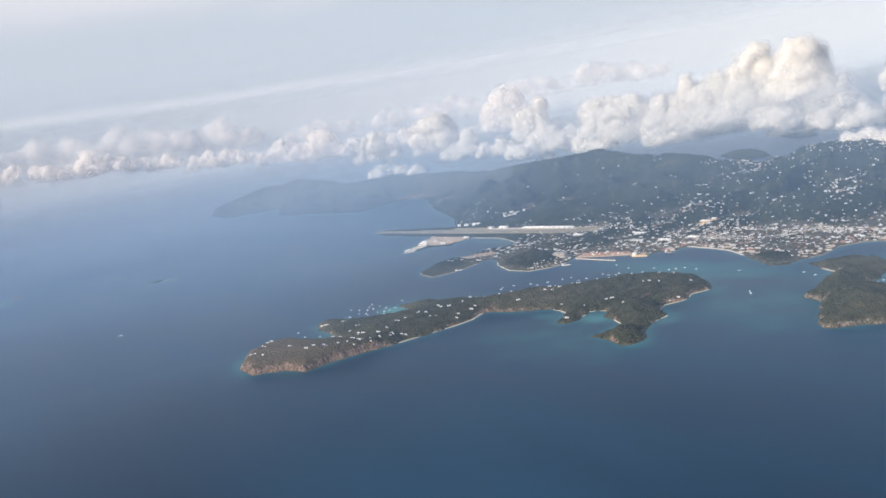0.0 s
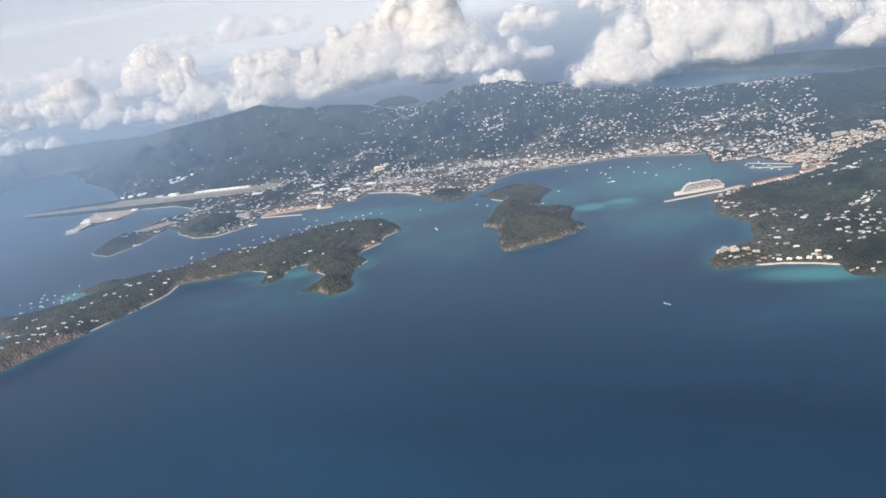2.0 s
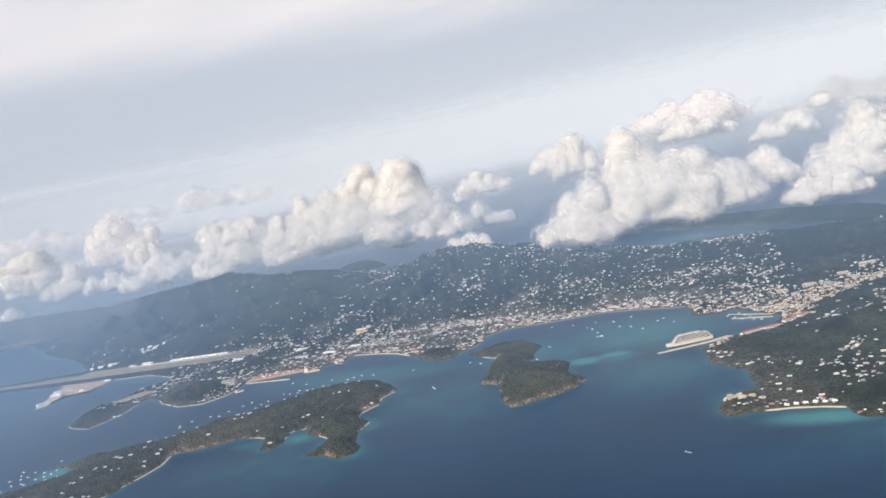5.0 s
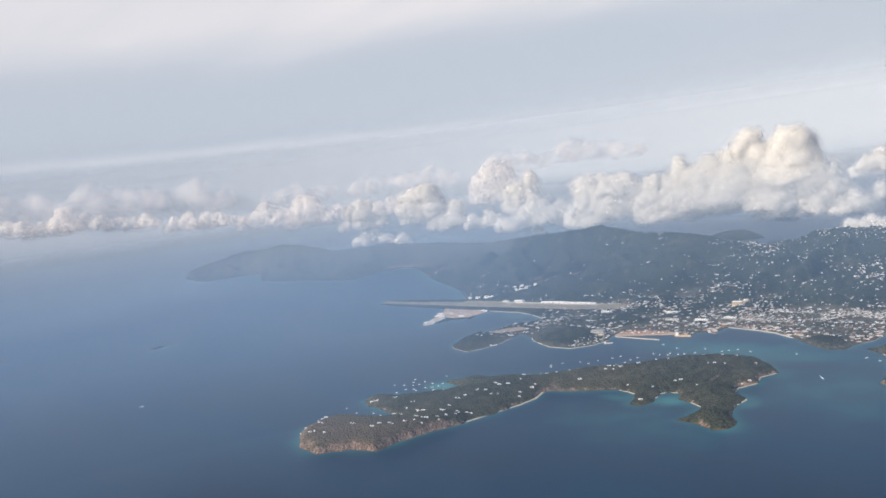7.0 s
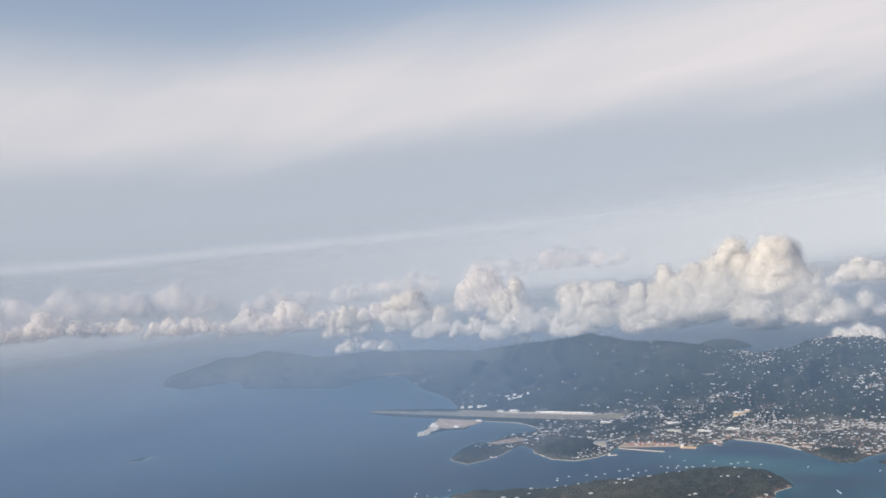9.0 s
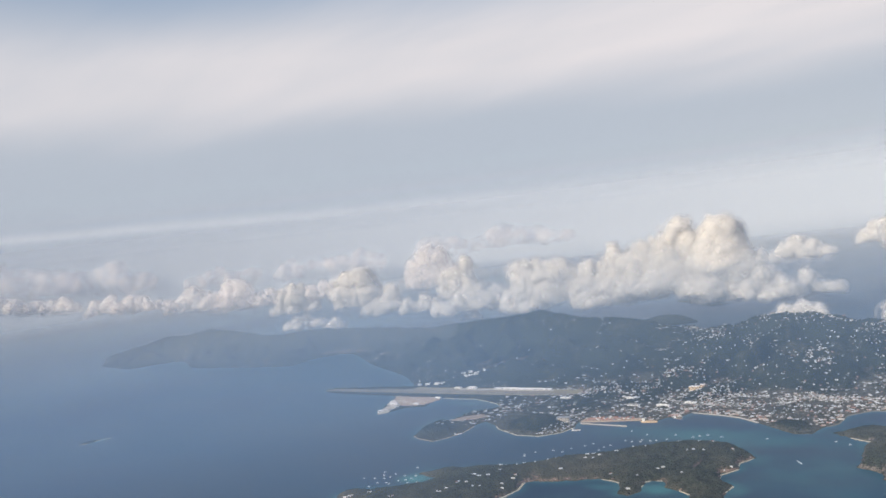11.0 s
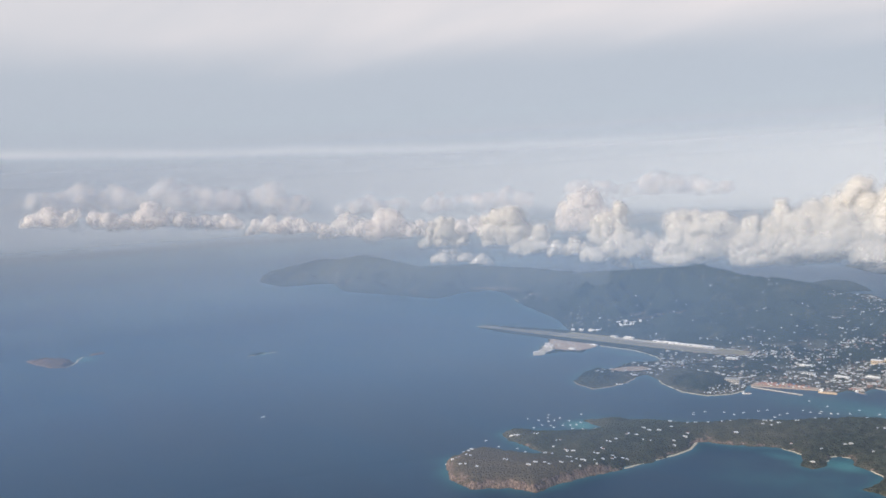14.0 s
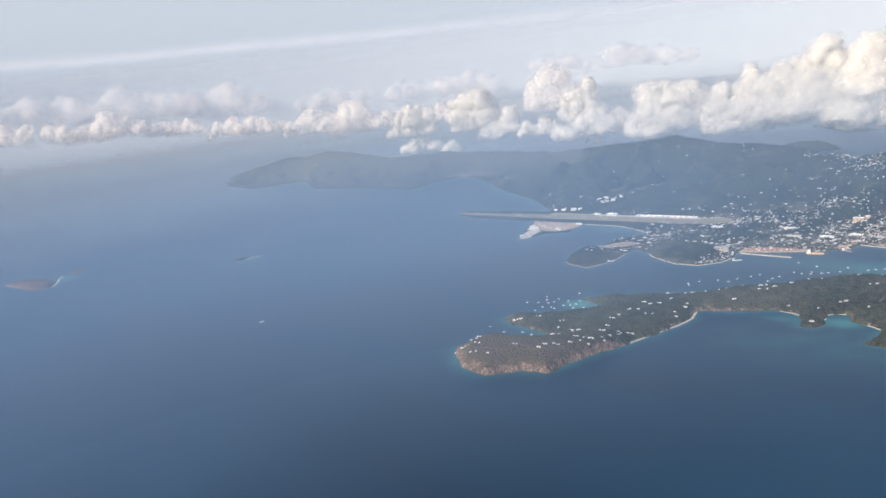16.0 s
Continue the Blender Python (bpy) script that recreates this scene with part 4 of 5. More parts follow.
buildings("neck_resort", 1100, (92, 135), (-84, -38), lambda x, y, h, sd: 0.12 * np.exp(-np.clip(h - 1.5, 0, None)), (0.6, 2.6), HILL_TONES, "pale resort houses along the low neck", 22)
buildings("knoll_houses", 600, (186, 208), (-92, -46), lambda x, y, h, sd: 0.35 * np.exp(-np.clip(h - 2, 0, None)), (0.6, 1.6), HILL_TONES, "white houses and sheds by the power station", 23)
buildings("airport_houses", 2600, (-75, 130), (36, 110), lambda x, y, h, sd: 0.22 * clumps(x, y, 22, 41, 0.02, 0.2), (0.6, 1.3), HILL_TONES, "white houses on the slopes behind the airport", 24)
buildings("east_houses", 9000, (500, 760), (-215, 60), lambda x, y, h, sd: 0.80 * (0.03 + clumps(x * 0.7, y, 15, 35, 0.04, 0.17)) * (1 - np.exp(-((x - 575) ** 2 + (y + 165) ** 2) / 300)), (0.85, 2.7), HILL_TONES, "white houses scattered among eastern woods", 15)
buildings("valley_town", 2600, (528, 606), (-45, 32), lambda x, y, h, sd: 0.7 * np.exp(-((y - (-12 + (x - 560) * 0.5)) / 17) ** 2), (0.7, 1.9), VALLEY_TONES, "dense pale housing filling the valley behind the docks", 16, 0.6)
buildings("valley_estate", 1500, (532, 596), (-40, 22), lambda x, y, h, sd: 0.55 * np.exp(-((y - (-8 + (x - 560) * 0.5)) / 12) ** 2), (0.9, 2.4), VALLEY_TONES, "rows of pale estate houses on the valley floor", 25, 0.8)
buildings("ridge_houses", 9000, (-120, 700), (120, 240), lambda x, y, h, sd: 0.30 * (h > 14) * (0.08 + clumps(x * 0.7, y, 20, 37)) * np.clip((x + 130) / 260, 0.1, 1), (0.7, 1.4), HILL_TONES, "white houses strung along the ridge roads", 17)
buildings("west_houses", 5000, (-700, 20), (60, 200), lambda x, y, h, sd: 0.11 * clumps(x, y, 30, 39, 0.04, 0.2), (1.0, 2.0), HILL_TONES, "few white houses on the hazy western hills", 18)


# ---- beaches: pale strips along the water's edge ----
def beach(name, line, wide, label, mat=None, lift=0.22):
    rng = random.Random(len(line) * 7 + int(line[0][0]))
    pts = []
    for (ax, ay), (bx, by) in zip(line, line[1:]):
        for k in range(6):
            pts.append((ax + (bx - ax) * k / 6, ay + (by - ay) * k / 6))
    pts.append(line[-1])
    verts, faces = [], []
    for k, (x, y) in enumerate(pts):
        a, b = pts[max(0, k - 1)], pts[min(len(pts) - 1, k + 1)]
        d = math.hypot(b[0] - a[0], b[1] - a[1]) or 1
        nx, ny = -(b[1] - a[1]) / d, (b[0] - a[0]) / d
        w = wide * (0.75 + 0.5 * rng.random()) * (0.25 if k in (0, len(pts) - 1) else 1)
        for f, z in ((-1, -0.12), (-0.4, lift * 0.5), (0.6, lift), (1, lift * 0.6)):
            verts.append((x + nx * w * f, y + ny * w * f, z))
    for k in range(len(pts) - 1):
        for j in range(3):
            a = k * 4 + j
            faces.append((a, a + 4, a + 5, a + 1))
    return tagged(mesh_object(name, verts, faces, mat or SAND, smooth=True), label, "beach", kind="structure")


beach("south_beach", [(229, -235), (231, -226), (234, -214), (237, -202), (238, -190), (234.5, -179), (232, -177)], 0.75, "long pale sand beach below the scrub slope")
beach("town_quay", [(352, -36), (356.5, -29), (356.5, -9), (367, 4.5), (390, 7.5), (412, 12.5), (427, 17.5), (450, 14.5), (473, 8.5), (482, 8.5)], 0.35, "grey stone quay along the town waterfront", TARMAC, 0.5)
beach("port_quay", [(262, -18.5), (283, -21.5), (297, -25.5), (312, -35)], 0.8, "pale concrete quay by the lagoon", CONCRETE, 0.45)
beach("cove_beach", [(294, -171), (297, -165), (295, -159), (298, -155), (304, -154)], 0.6, "pale coral beach in a shallow cove")
beach("notch_beach", [(272, -161), (279, -162), (284, -164)], 0.5, "short pale beach strip under low rocks")
beach("east_point_beach", [(338, -163), (339, -152), (329, -145), (327, -137), (332, -126), (329, -116), (333, -106)], 0.5, "narrow pale stony beach round the point")
beach("neck_beach", [(316, -165), (325, -170), (327, -174)], 0.45, "small pale beach at the neck of the peninsula")
beach("hotel_beach", [(527, -174), (537, -173), (548, -174), (556, -176)], 0.9, "wide bright sand beach in front of a hotel row")
beach("east_bay_beach", [(581, -196), (585, -193.5), (593, -193.5), (596, -200)], 0.8, "bright sand beach in a green bay")
beach("airport_beach", [(38, -9), (55, -8.5), (72, -8), (88, -13), (99, -18), (109, -24)], 0.7, "curved pale beach beside the runway")
beach("headland_shore", [(98, -115), (106, -120), (123, -124), (128, -112), (130, -98), (127, -82)], 0.55, "pale stony shore round the low headland", EARTH)
beach("knoll_shore", [(143, -78), (150, -85), (173, -96), (190, -95), (200, -83), (202, -70)], 0.6, "pale stony shore round the wooded knoll")
beach("hassel_beach", [(369, -56), (376, -60), (382, -62)], 0.5, "tiny pale beach on the harbour island")
beach("sand_spit", [(-289, -336), (-296, -327), (-306, -321), (-318, -316), (-325, -309)], 0.9, "thin curved spit of pale sand")
beach("reef_edge", [(-189, -214), (-187, -205), (-187, -196), (-183, -187)], 0.7, "pale surf line over a shallow reef")


# ---- airport ----
def slab(name, ring, z, tall, mat, label, category, kind="structure"):
    bm = bmesh.new()
    lo, hi = [bm.verts.new((x, y, z - tall)) for x, y in ring], [bm.verts.new((x, y, z)) for x, y in ring]
    bm.faces.new(hi)
    for k in range(len(ring)):
        j = (k + 1) % len(ring)
        bm.faces.new((lo[k], lo[j], hi[j], hi[k]))
    bmesh.ops.recalc_face_normals(bm, faces=bm.faces)
    return tagged(part(name, bm, mat), label, category, kind=kind)


def strip(x0, x1, off0, off1):
    """Corners of a band along the runway's line."""
    f = lambda x, o: (x, 3 + (x + 118) * 0.064 + o)
    return [f(x0, off0), f(x1, off0), f(x1, off1), f(x0, off1)]


slab("airfield", [*strip(-117, 20, -5.2, 4.2)[:1], *strip(15, 150, -7.5, 15.5)[:3], *strip(-20, 15, 4.2, 15.5)[3:], *strip(-20, 15, 4.2, 4.2)[3:], *strip(-117, 20, -5.2, 4.2)[3:]], 0.52, 1.0, GRASS_DRY, "dry beige grass of the airfield on made ground", "field")
runway = slab("runway", strip(-114, 146, -3.2, 1.6), 0.57, 0.3, TARMAC, "grey asphalt runway running out into the sea", "runway")
slab("taxiway", strip(-60, 140, 5.2, 7.4), 0.57, 0.3, TARMAC, "narrow grey taxiway beside the runway", "taxiway")
slab("apron", strip(30, 125, 8.2, 13), 0.60, 0.3, CONCRETE, "pale concrete apron before the terminal", "apron")
slab("port_ground", [(-14, -11), (32, -8.5), (39, -13), (38, -34), (24, -40), (4, -38), (-4, -26)], 0.62, 1.0, EARTH, "pinkish bare earth of the port works", "ground")
slab("mole", [(4, -38), (14, -39), (23, -62), (18, -69), (8, -50)], 0.6, 1.0, CONCRETE, "pale concrete mole reaching into the sea", "mole")
slab("container_quay", [(199, -57), (216, -52), (238, -44), (236, -40), (214, -40), (198, -48)], 0.62, 1.0, EARTH, "reddish container quay beside the harbour", "quay")
slab("breakwater", [(201, -59), (201, -60.2), (235, -60.4), (235, -59.2)], 0.45, 0.8, CONCRETE, "long narrow pale breakwater in the harbour", "breakwater")
slab("resort_ground", [(99, -74), (108, -74), (118, -66), (121, -56), (112, -54), (103, -62)], 1.0, 1.2, EARTH, "beige cleared ground of the resort on the neck", "ground")
slab("hospital_ground", [(230, 40), (252, 42), (252, 56), (230, 54)], 0.0, 1.0, EARTH, "bare earth round the ochre hospital", "ground")
for k in range(9):
    bm = bmesh.new()
    x = -104 + k * 29
    box(bm, x, 3 + (x + 118) * 0.064 - 0.8, 0.575, 6, 0.3, 0.012, 0.064)
    part("runway_mark", bm, WHITE, runway)


def container(x, y, z, turn, mat, tall):
    """A stack of ribbed steel boxes two or three high."""
    bm = bmesh.new()
    for k in range(tall):
        box(bm, 0, 0, k * 0.27, 1.25, 0.26, 0.26)
        for u in range(5):
            box(bm, -0.5 + u * 0.25, -0.135, k * 0.27 + 0.03, 0.05, 0.02, 0.2)
    ob = part("container_stack", bm, mat)
    ob.matrix_basis = pose(x, y, z, 0, 0, turn)
    return tagged(ob, {"box_rust": "rust-red steel containers stacked on the quay", "box_blue": "faded blue steel containers stacked on the quay", "box_white": "white steel containers stacked on the quay"}[mat.name], "containers", "containers on the quay")


BOXES = [paint("box_rust", (0.36, 0.14, 0.10), 0.6, 0.3), paint("box_blue", (0.10, 0.17, 0.28), 0.6, 0.3), paint("box_white", (0.70, 0.69, 0.66), 0.6, 0.2)]
rng = random.Random(17)
for row in range(4):
    for k in range(12):
        if rng.random() < 0.72:
            x = 202 + k * 2.6 + rng.uniform(-0.4, 0.4)
            container(x, -53.2 + (x - 202) * 0.27 + row * 2.6, 0.63, 14 + rng.uniform(-3, 3), rng.choice(BOXES[:1] * 2 + BOXES), rng.choice((2, 2, 3)))


def hall(name, x, y, z, wide, deep, tall, turn, wall, roof, label, category="building", storeys=2, bays=6):
    """A long building: walls, a roof slab with a raised edge, window bands by storey."""
    root = thing(name, label, category, at=(x, y, z), turn=turn)
    bm = bmesh.new()
    box(bm, 0, 0, -1.0, wide, deep, tall + 1.0)
    part("wall", bm, wall, root)
    bm = bmesh.new()
    box(bm, 0, 0, tall, wide * 1.02, deep * 1.06, 0.12)
    box(bm, -wide * 0.2, 0, tall + 0.12, wide * 0.3, deep * 0.6, 0.35, 0, 0.8)
    box(bm, wide * 0.25, 0, tall + 0.12, wide * 0.16, deep * 0.5, 0.25, 0, 0.85)
    part("roof", bm, roof, root)
    for s in range(storeys):
        for b in range(bays):
            bm = bmesh.new()
            box(bm, ((b + 0.5) / bays - 0.5) * wide, -deep / 2 - 0.01, tall * (s + 0.3) / storeys, wide / bays * 0.6, 0.05, tall / storeys * 0.45)
            part("window", bm, GLASS_DARK, root)
    return root


hall("airport_terminal", 93, 30, 0.6, 54, 3.0, 0.8, 3.7, WHITE, ROOF_WHITE, "long low white airport terminal beside the apron", bays=10)
hall("hangar", 42, 27, 0.6, 9, 3.5, 1.4, 3.7, WHITE, ROOF_WHITE, "white-roofed hangar by the runway", storeys=1, bays=3)
hall("hangar", 27, 26, 0.6, 6, 3.0, 1.2, 3.7, WHITE, ROOF_GREY, "grey-roofed hangar by the runway", storeys=1, bays=3)
for x, y, w, d, tall, turn, z in ((15, -62, 4.5, 2.2, 1.0, 60, 0.6), (8, -39, 7, 3, 1.3, 25, 0.6), (0, -31, 5, 2, 0.9, 40, 0.6), (30, -35, 5, 2, 1.0, 5, 0.6), (35, -12, 6, 1.8, 0.9, 2, 0.6), (-16, 34, 4, 1.8, 0.9, 20, 1.2), (-6, 36, 5, 2, 1.2, 10, 1.4), (4, 33, 4, 1.6, 0.9, 30, 1.2), (-24, 32, 3, 1.5, 0.8, 15, 1.0)):
    hall("storehouse", x, y, max(z, ground_at(main_height, x, y)), w, d, tall, turn, WHITE, ROOF_WHITE, "white flat-roofed storehouse beside the airfield", storeys=1, bays=4)
hall("warehouse", 207, 4.5, ground_at(main_height, 207, 4.5), 8, 2.2, 0.7, 8, WHITE, ROOF_WHITE, "large white warehouse above the port", storeys=1)
hall("warehouse", 216, -11, ground_at(main_height, 216, -11), 9, 2.6, 0.8, 5, WHITE, ROOF_GREY, "grey-roofed long warehouse near the quay", storeys=1)
hall("warehouse", 237, -8, ground_at(main_height, 237, -8), 9, 2.4, 0.8, 6, WHITE, ROOF_WHITE, "white-roofed long warehouse near the quay", storeys=1)
hall("warehouse", 252, 4, ground_at(main_height, 252, 4), 8, 2.2, 0.7, 4, WHITE, ROOF_WHITE, "white-roofed long shed behind the quay", storeys=1)
hall("warehouse", 156, -4, ground_at(main_height, 156, -4), 8, 3, 1.2, 6, WHITE, ROOF_WHITE, "white-roofed shed near the runway's end", storeys=1)
hall("power_station", 189, -62, ground_at(main_height, 189, -62), 9, 5, 2.2, 20, CONCRETE, ROOF_GREY, "pale grey power station by the water")
hall("hospital", 242.5, 34.5, ground_at(main_height, 242.5, 34.5), 7, 3.5, 2.2, 12, ORANGE, ROOF_WHITE, "big ochre hospital block on the slope", storeys=3, bays=8)
hall("hospital_wing", 248, 36.5, ground_at(main_height, 248, 36.5), 3, 3, 1.6, 12, ORANGE, ROOF_WHITE, "lower ochre wing beside the hospital", storeys=2, bays=3)
for x, y, w, turn in ((538, 9, 6, 12), (545, 1, 4, 30), (553, 15, 7, 14), (563, 5, 5, -20), (572, 17, 6, 14), (578, 8, 4, 40), (586, 25, 9, 16), (592, 15, 4, 50), (606, 31, 8, 18), (611, 21, 5, 10), (621, 33, 7, 18), (628, 29, 6, 18)):
    hall("school_block", x, y, ground_at(main_height, x, y), w, 3.0, 1.3, turn, CONCRETE, ROOF_GREY if w < 6 else CONCRETE, "long pale grey school block in the valley", bays=5)
for x, y, w, turn in ((519, -65, 7, 38), (524, -61, 7, 38), (531, -59, 8, 35), (540, -50, 8, 40), (547, -43, 7, 45)):
    hall("dock_shop", x, y, ground_at(main_height, x, y), w, 2.4, 1.0, turn, WHITE, ROOF_RED, "red-roofed long shop row behind the cruise dock", bays=5, storeys=1)
for x, y, w, tall, turn in ((512, -160, 3.2, 0.8, 60), (514.5, -162, 3.6, 1.1, 20), (518.5, -164.5, 3.4, 0.9, -10), (522, -161, 3, 0.7, 30), (517, -158.5, 2.6, 0.7, 40), (526, -163, 2.8, 0.6, 10)):
    hall("hotel_block", x, y, ground_at(main_height, x, y), w, 1.3, tall, turn, CONCRETE, ROOF_GREY if turn == 20 else CONCRETE, "pale multi-storey hotel block on a rocky point", "hotel", 3, 6)
for x, y in ((535, -170.5), (538.5, -170), (542, -169.8), (545.5, -170), (549, -170.5), (552.5, -171.5)):
    hall("beach_lodge", x, y, ground_at(main_height, x, y), 1.9, 0.75, 0.5, -8, WHITE, ROOF_WHITE, "white beach lodge behind the sand", "hotel", 2, 4)
hall("beach_restaurant", 593.2, -187.6, max(0.4, ground_at(main_height, 593.2, -187.6)), 4.2, 1.2, 0.5, -12, WHITE, ROOF_RED, "red-roofed beach restaurant above the sand", storeys=1, bays=5)
hall("shore_villa", 599.4, -200.0, max(0.4, ground_at(main_height, 599.4, -200.0)), 3.0, 1.4, 0.6, 8, CONCRETE, ROOF_RED, "pale villa with a brown roof on the rocks", "house", 2, 4)
for k in range(13):
    a = k * 0.5
    x, y = 7 + 9 * math.cos(a) * (0.6 + 0.4 * (k % 3)), 76 + 15 * math.sin(a) * (0.6 + 0.2 * (k % 2))
    hall("apartment_block", x, y, ground_at(main_height, x, y), 4.2, 1.8, 1.1, math.degrees(a) + 90, WHITE, ROOF_WHITE, "white apartment block ringing a knoll", "apartments", 2, 4)


# ---- ships and boats ----
def hull_mesh(bm, length, beam, depth, sheer=0.15, stations=9):
    """A boat's hull along x, bow at +x, standing on the water."""
    rows = []
    for k in range(stations):
        f = k / (stations - 1)
        w = beam / 2 * (0.82 + 0.18 * min(1, f * 4)) * (1 - max(0, (f - 0.55) / 0.45) ** 2 * 0.97)
        x, top = (f - 0.5) * length, depth * (1 + sheer * (2 * f - 0.8) ** 2)
        rows.append([bm.verts.new(p) for p in ((x * 0.96, -w * 0.7, -0.3 * depth), (x, -w, top), (x, w, top), (x * 0.96, w * 0.7, -0.3 * depth))])
    for a, b in zip(rows, rows[1:]):
        for j in range(4):
            bm.faces.new((a[j], b[j], b[(j + 1) % 4], a[(j + 1) % 4]))
    bm.faces.new(rows[0])
    bm.faces.new(rows[-1][::-1])
    bmesh.ops.recalc_face_normals(bm, faces=bm.faces)


def rod(bm, x, y, z, r, tall):
    bmesh.ops.create_cone(bm, cap_ends=True, segments=6, radius1=r, radius2=r * 0.6, depth=tall, matrix=Matrix.Translation((x, y, z + tall / 2)))


def sailboat():
    root = thing("sailboat", "white moored sailing yacht with bare mast", "boat", "boats at anchor")
    bm = bmesh.new()
    hull_mesh(bm, 1.5, 0.45, 0.18)
    part("hull", bm, WHITE, root)
    bm = bmesh.new()
    box(bm, -0.08, 0, 0.18, 0.6, 0.28, 0.14, 0, 0.85)
    part("cabin", bm, WHITE, root)
    bm = bmesh.new()
    rod(bm, 0.12, 0, 0.2, 0.025, 1.1)
    part("mast", bm, WOOD, root)
    bm = bmesh.new()
    box(bm, -0.22, 0, 0.45, 0.65, 0.07, 0.07)
    part("boom", bm, WOOD, root)
    return root


def motorboat(x, y, turn, wake, label, scale=1.0):
    root = thing("motorboat", label, "boat", at=(x, y, 0.02), turn=turn)
    root.scale = (scale, scale, scale)
    bm = bmesh.new()
    hull_mesh(bm, 2.0, 0.65, 0.28)
    part("hull", bm, WHITE, root)
    bm = bmesh.new()
    box(bm, -0.1, 0, 0.28, 0.9, 0.45, 0.28, 0, 0.75)
    part("cabin", bm, WHITE, root)
    bm = bmesh.new()
    n = 10
    rows = []
    for k in range(n):
        f = k / (n - 1)
        w, j = (0.25 + 0.75 * f) * (1 - 0.5 * f * f), 0.12 * math.sin(k * 2.3)
        rows.append([bm.verts.new((-0.8 - wake * f, u * w + j, 0.03 + 0.05 * (1 - f) * (1 - abs(u)))) for u in (-1, -0.4, 0, 0.4, 1)])
    for a, b in zip(rows, rows[1:]):
        for j in range(4):
            bm.faces.new((a[j], a[j + 1], b[j + 1], b[j]))
    part("wake", bm, FOAM, root, "white foaming wake")
    return root


BOAT = sailboat()
MOORED_WEST = [(135, -202), (142, -200), (158, -205), (148, -198), (139, -188), (160, -199), (149, -189), (157, -190), (155, -204), (150, -206), (168, -200), (173, -197), (164, -188), (154, -175), (150, -195), (165, -193), (145, -247), (158, -250), (168, -246), (175, -247), (150, -213), (178, -192), (163, -196), (143, -193)]
MOORED_NORTH = [(206, -136), (204, -133), (208, -127), (217, -121), (224, -122), (226, -115), (231, -107), (234, -102), (244, -113), (244, -107), (246, -102), (250, -91), (255, -92), (260, -91), (259, -87), (265, -88), (257, -75), (268, -86), (273, -82), (274, -72), (286, -74), (289, -71), (293, -68), (302, -70), (244, -70)]
HARBOUR_BOATS = [(364, -65), (372, -69), (328, -68), (414, -7), (425, -17), (428, -6), (440, -9), (453, -25), (461, -32), (468, -18), (406, -76), (407, -72), (429, -21), (446, -22), (471, -14), (409, -50), (434, -30), (514, -22), (517, -27), (520, -31), (512, -30), (516, -35), (522, -38), (526, -40), (508, -26), (478, -25), (400, -5), (450, -2)]
rng = random.Random(3)
for k, (x, y) in enumerate(MOORED_WEST + MOORED_NORTH + HARBOUR_BOATS):
    m = pose(x, y, 0.03, 0, 0, 25 + rng.uniform(-25, 25))
    if k:
        copy_thing(BOAT, m)
    else:
        BOAT.matrix_basis = m
motorboat(355, -104, 128, 7, "fast white motorboat drawing a foaming wake", 0.75)
motorboat(499, -209, 150, 4, "small white motorboat under way in open water", 0.55)
motorboat(438, -38.5, 10, 3, "small white launch crossing the harbour")
motorboat(-1.6, -303, 60, 1.5, "small white boat alone on open water")


SHIP_WHITE = paint("ship_paint", (0.64, 0.615, 0.59), 0.5, 0.25, 0.6)


def cruise_ship(x, y, turn):
    root = thing("cruise_ship", "large white cruise ship alongside the dock", "ship", at=(x, y, 0), turn=turn)
    root.scale = (0.9, 0.9, 1.1)
    bm = bmesh.new()
    hull_mesh(bm, 28, 3.6, 1.9, 0.1, 13)
    part("hull", bm, SHIP_WHITE, root)
    bm = bmesh.new()
    hull_mesh(bm, 27.7, 3.66, 0.45, 0.0, 13)
    part("boot_stripe", bm, NAVY, root, "dark blue waterline stripe")
    for k, (a, b) in enumerate(((-12.6, 9.4), (-12.3, 8.8), (-12.0, 8.0), (-11.0, 7.4), (-9.0, 6.2))):
        bm = bmesh.new()
        box(bm, (a + b) / 2, 0, 1.9 + k * 0.62, b - a, 3.3 - 0.12 * k, 0.5)
        deck = part("deck", bm, SHIP_WHITE, root)
        bm = bmesh.new()
        box(bm, (a + b) / 2, 0, 1.9 + k * 0.62 + 0.5, b - a + 0.25, 3.5 - 0.12 * k, 0.1)
        part("deck_edge", bm, SHIP_WHITE, deck)
        for side in (-1, 1):
            bm = bmesh.new()
            box(bm, (a + b) / 2, side * (1.66 - 0.06 * k), 1.9 + k * 0.62 + 0.06, (b - a) * 0.97, 0.05, 0.32)
            part("window_band", bm, GLASS_DARK, deck)
    for side in (-1, 1):
        for k in range(7):
            bm = bmesh.new()
            box(bm, -8.5 + k * 2.2, side * 1.78, 2.0, 1.2, 0.25, 0.3, 0, 0.8)
            part("lifeboat", bm, ORANGE, root, "orange lifeboat")
    bm = bmesh.new()
    box(bm, -8.0, 0, 4.9, 2.4, 1.6, 1.7, 0, 0.75)
    part("funnel", bm, NAVY, root, "dark blue raked funnel")
    bm = bmesh.new()
    rod(bm, 4.5, 0, 5.0, 0.12, 1.6)
    box(bm, 4.5, 0, 5.0, 0.9, 1.2, 0.5, 0, 0.8)
    part("mast", bm, SHIP_WHITE, root)
    bm = bmesh.new()
    box(bm, -2.0, 0, 5.05, 5.0, 1.9, 0.25)
    part("sun_deck", bm, CONCRETE, root)
    return root


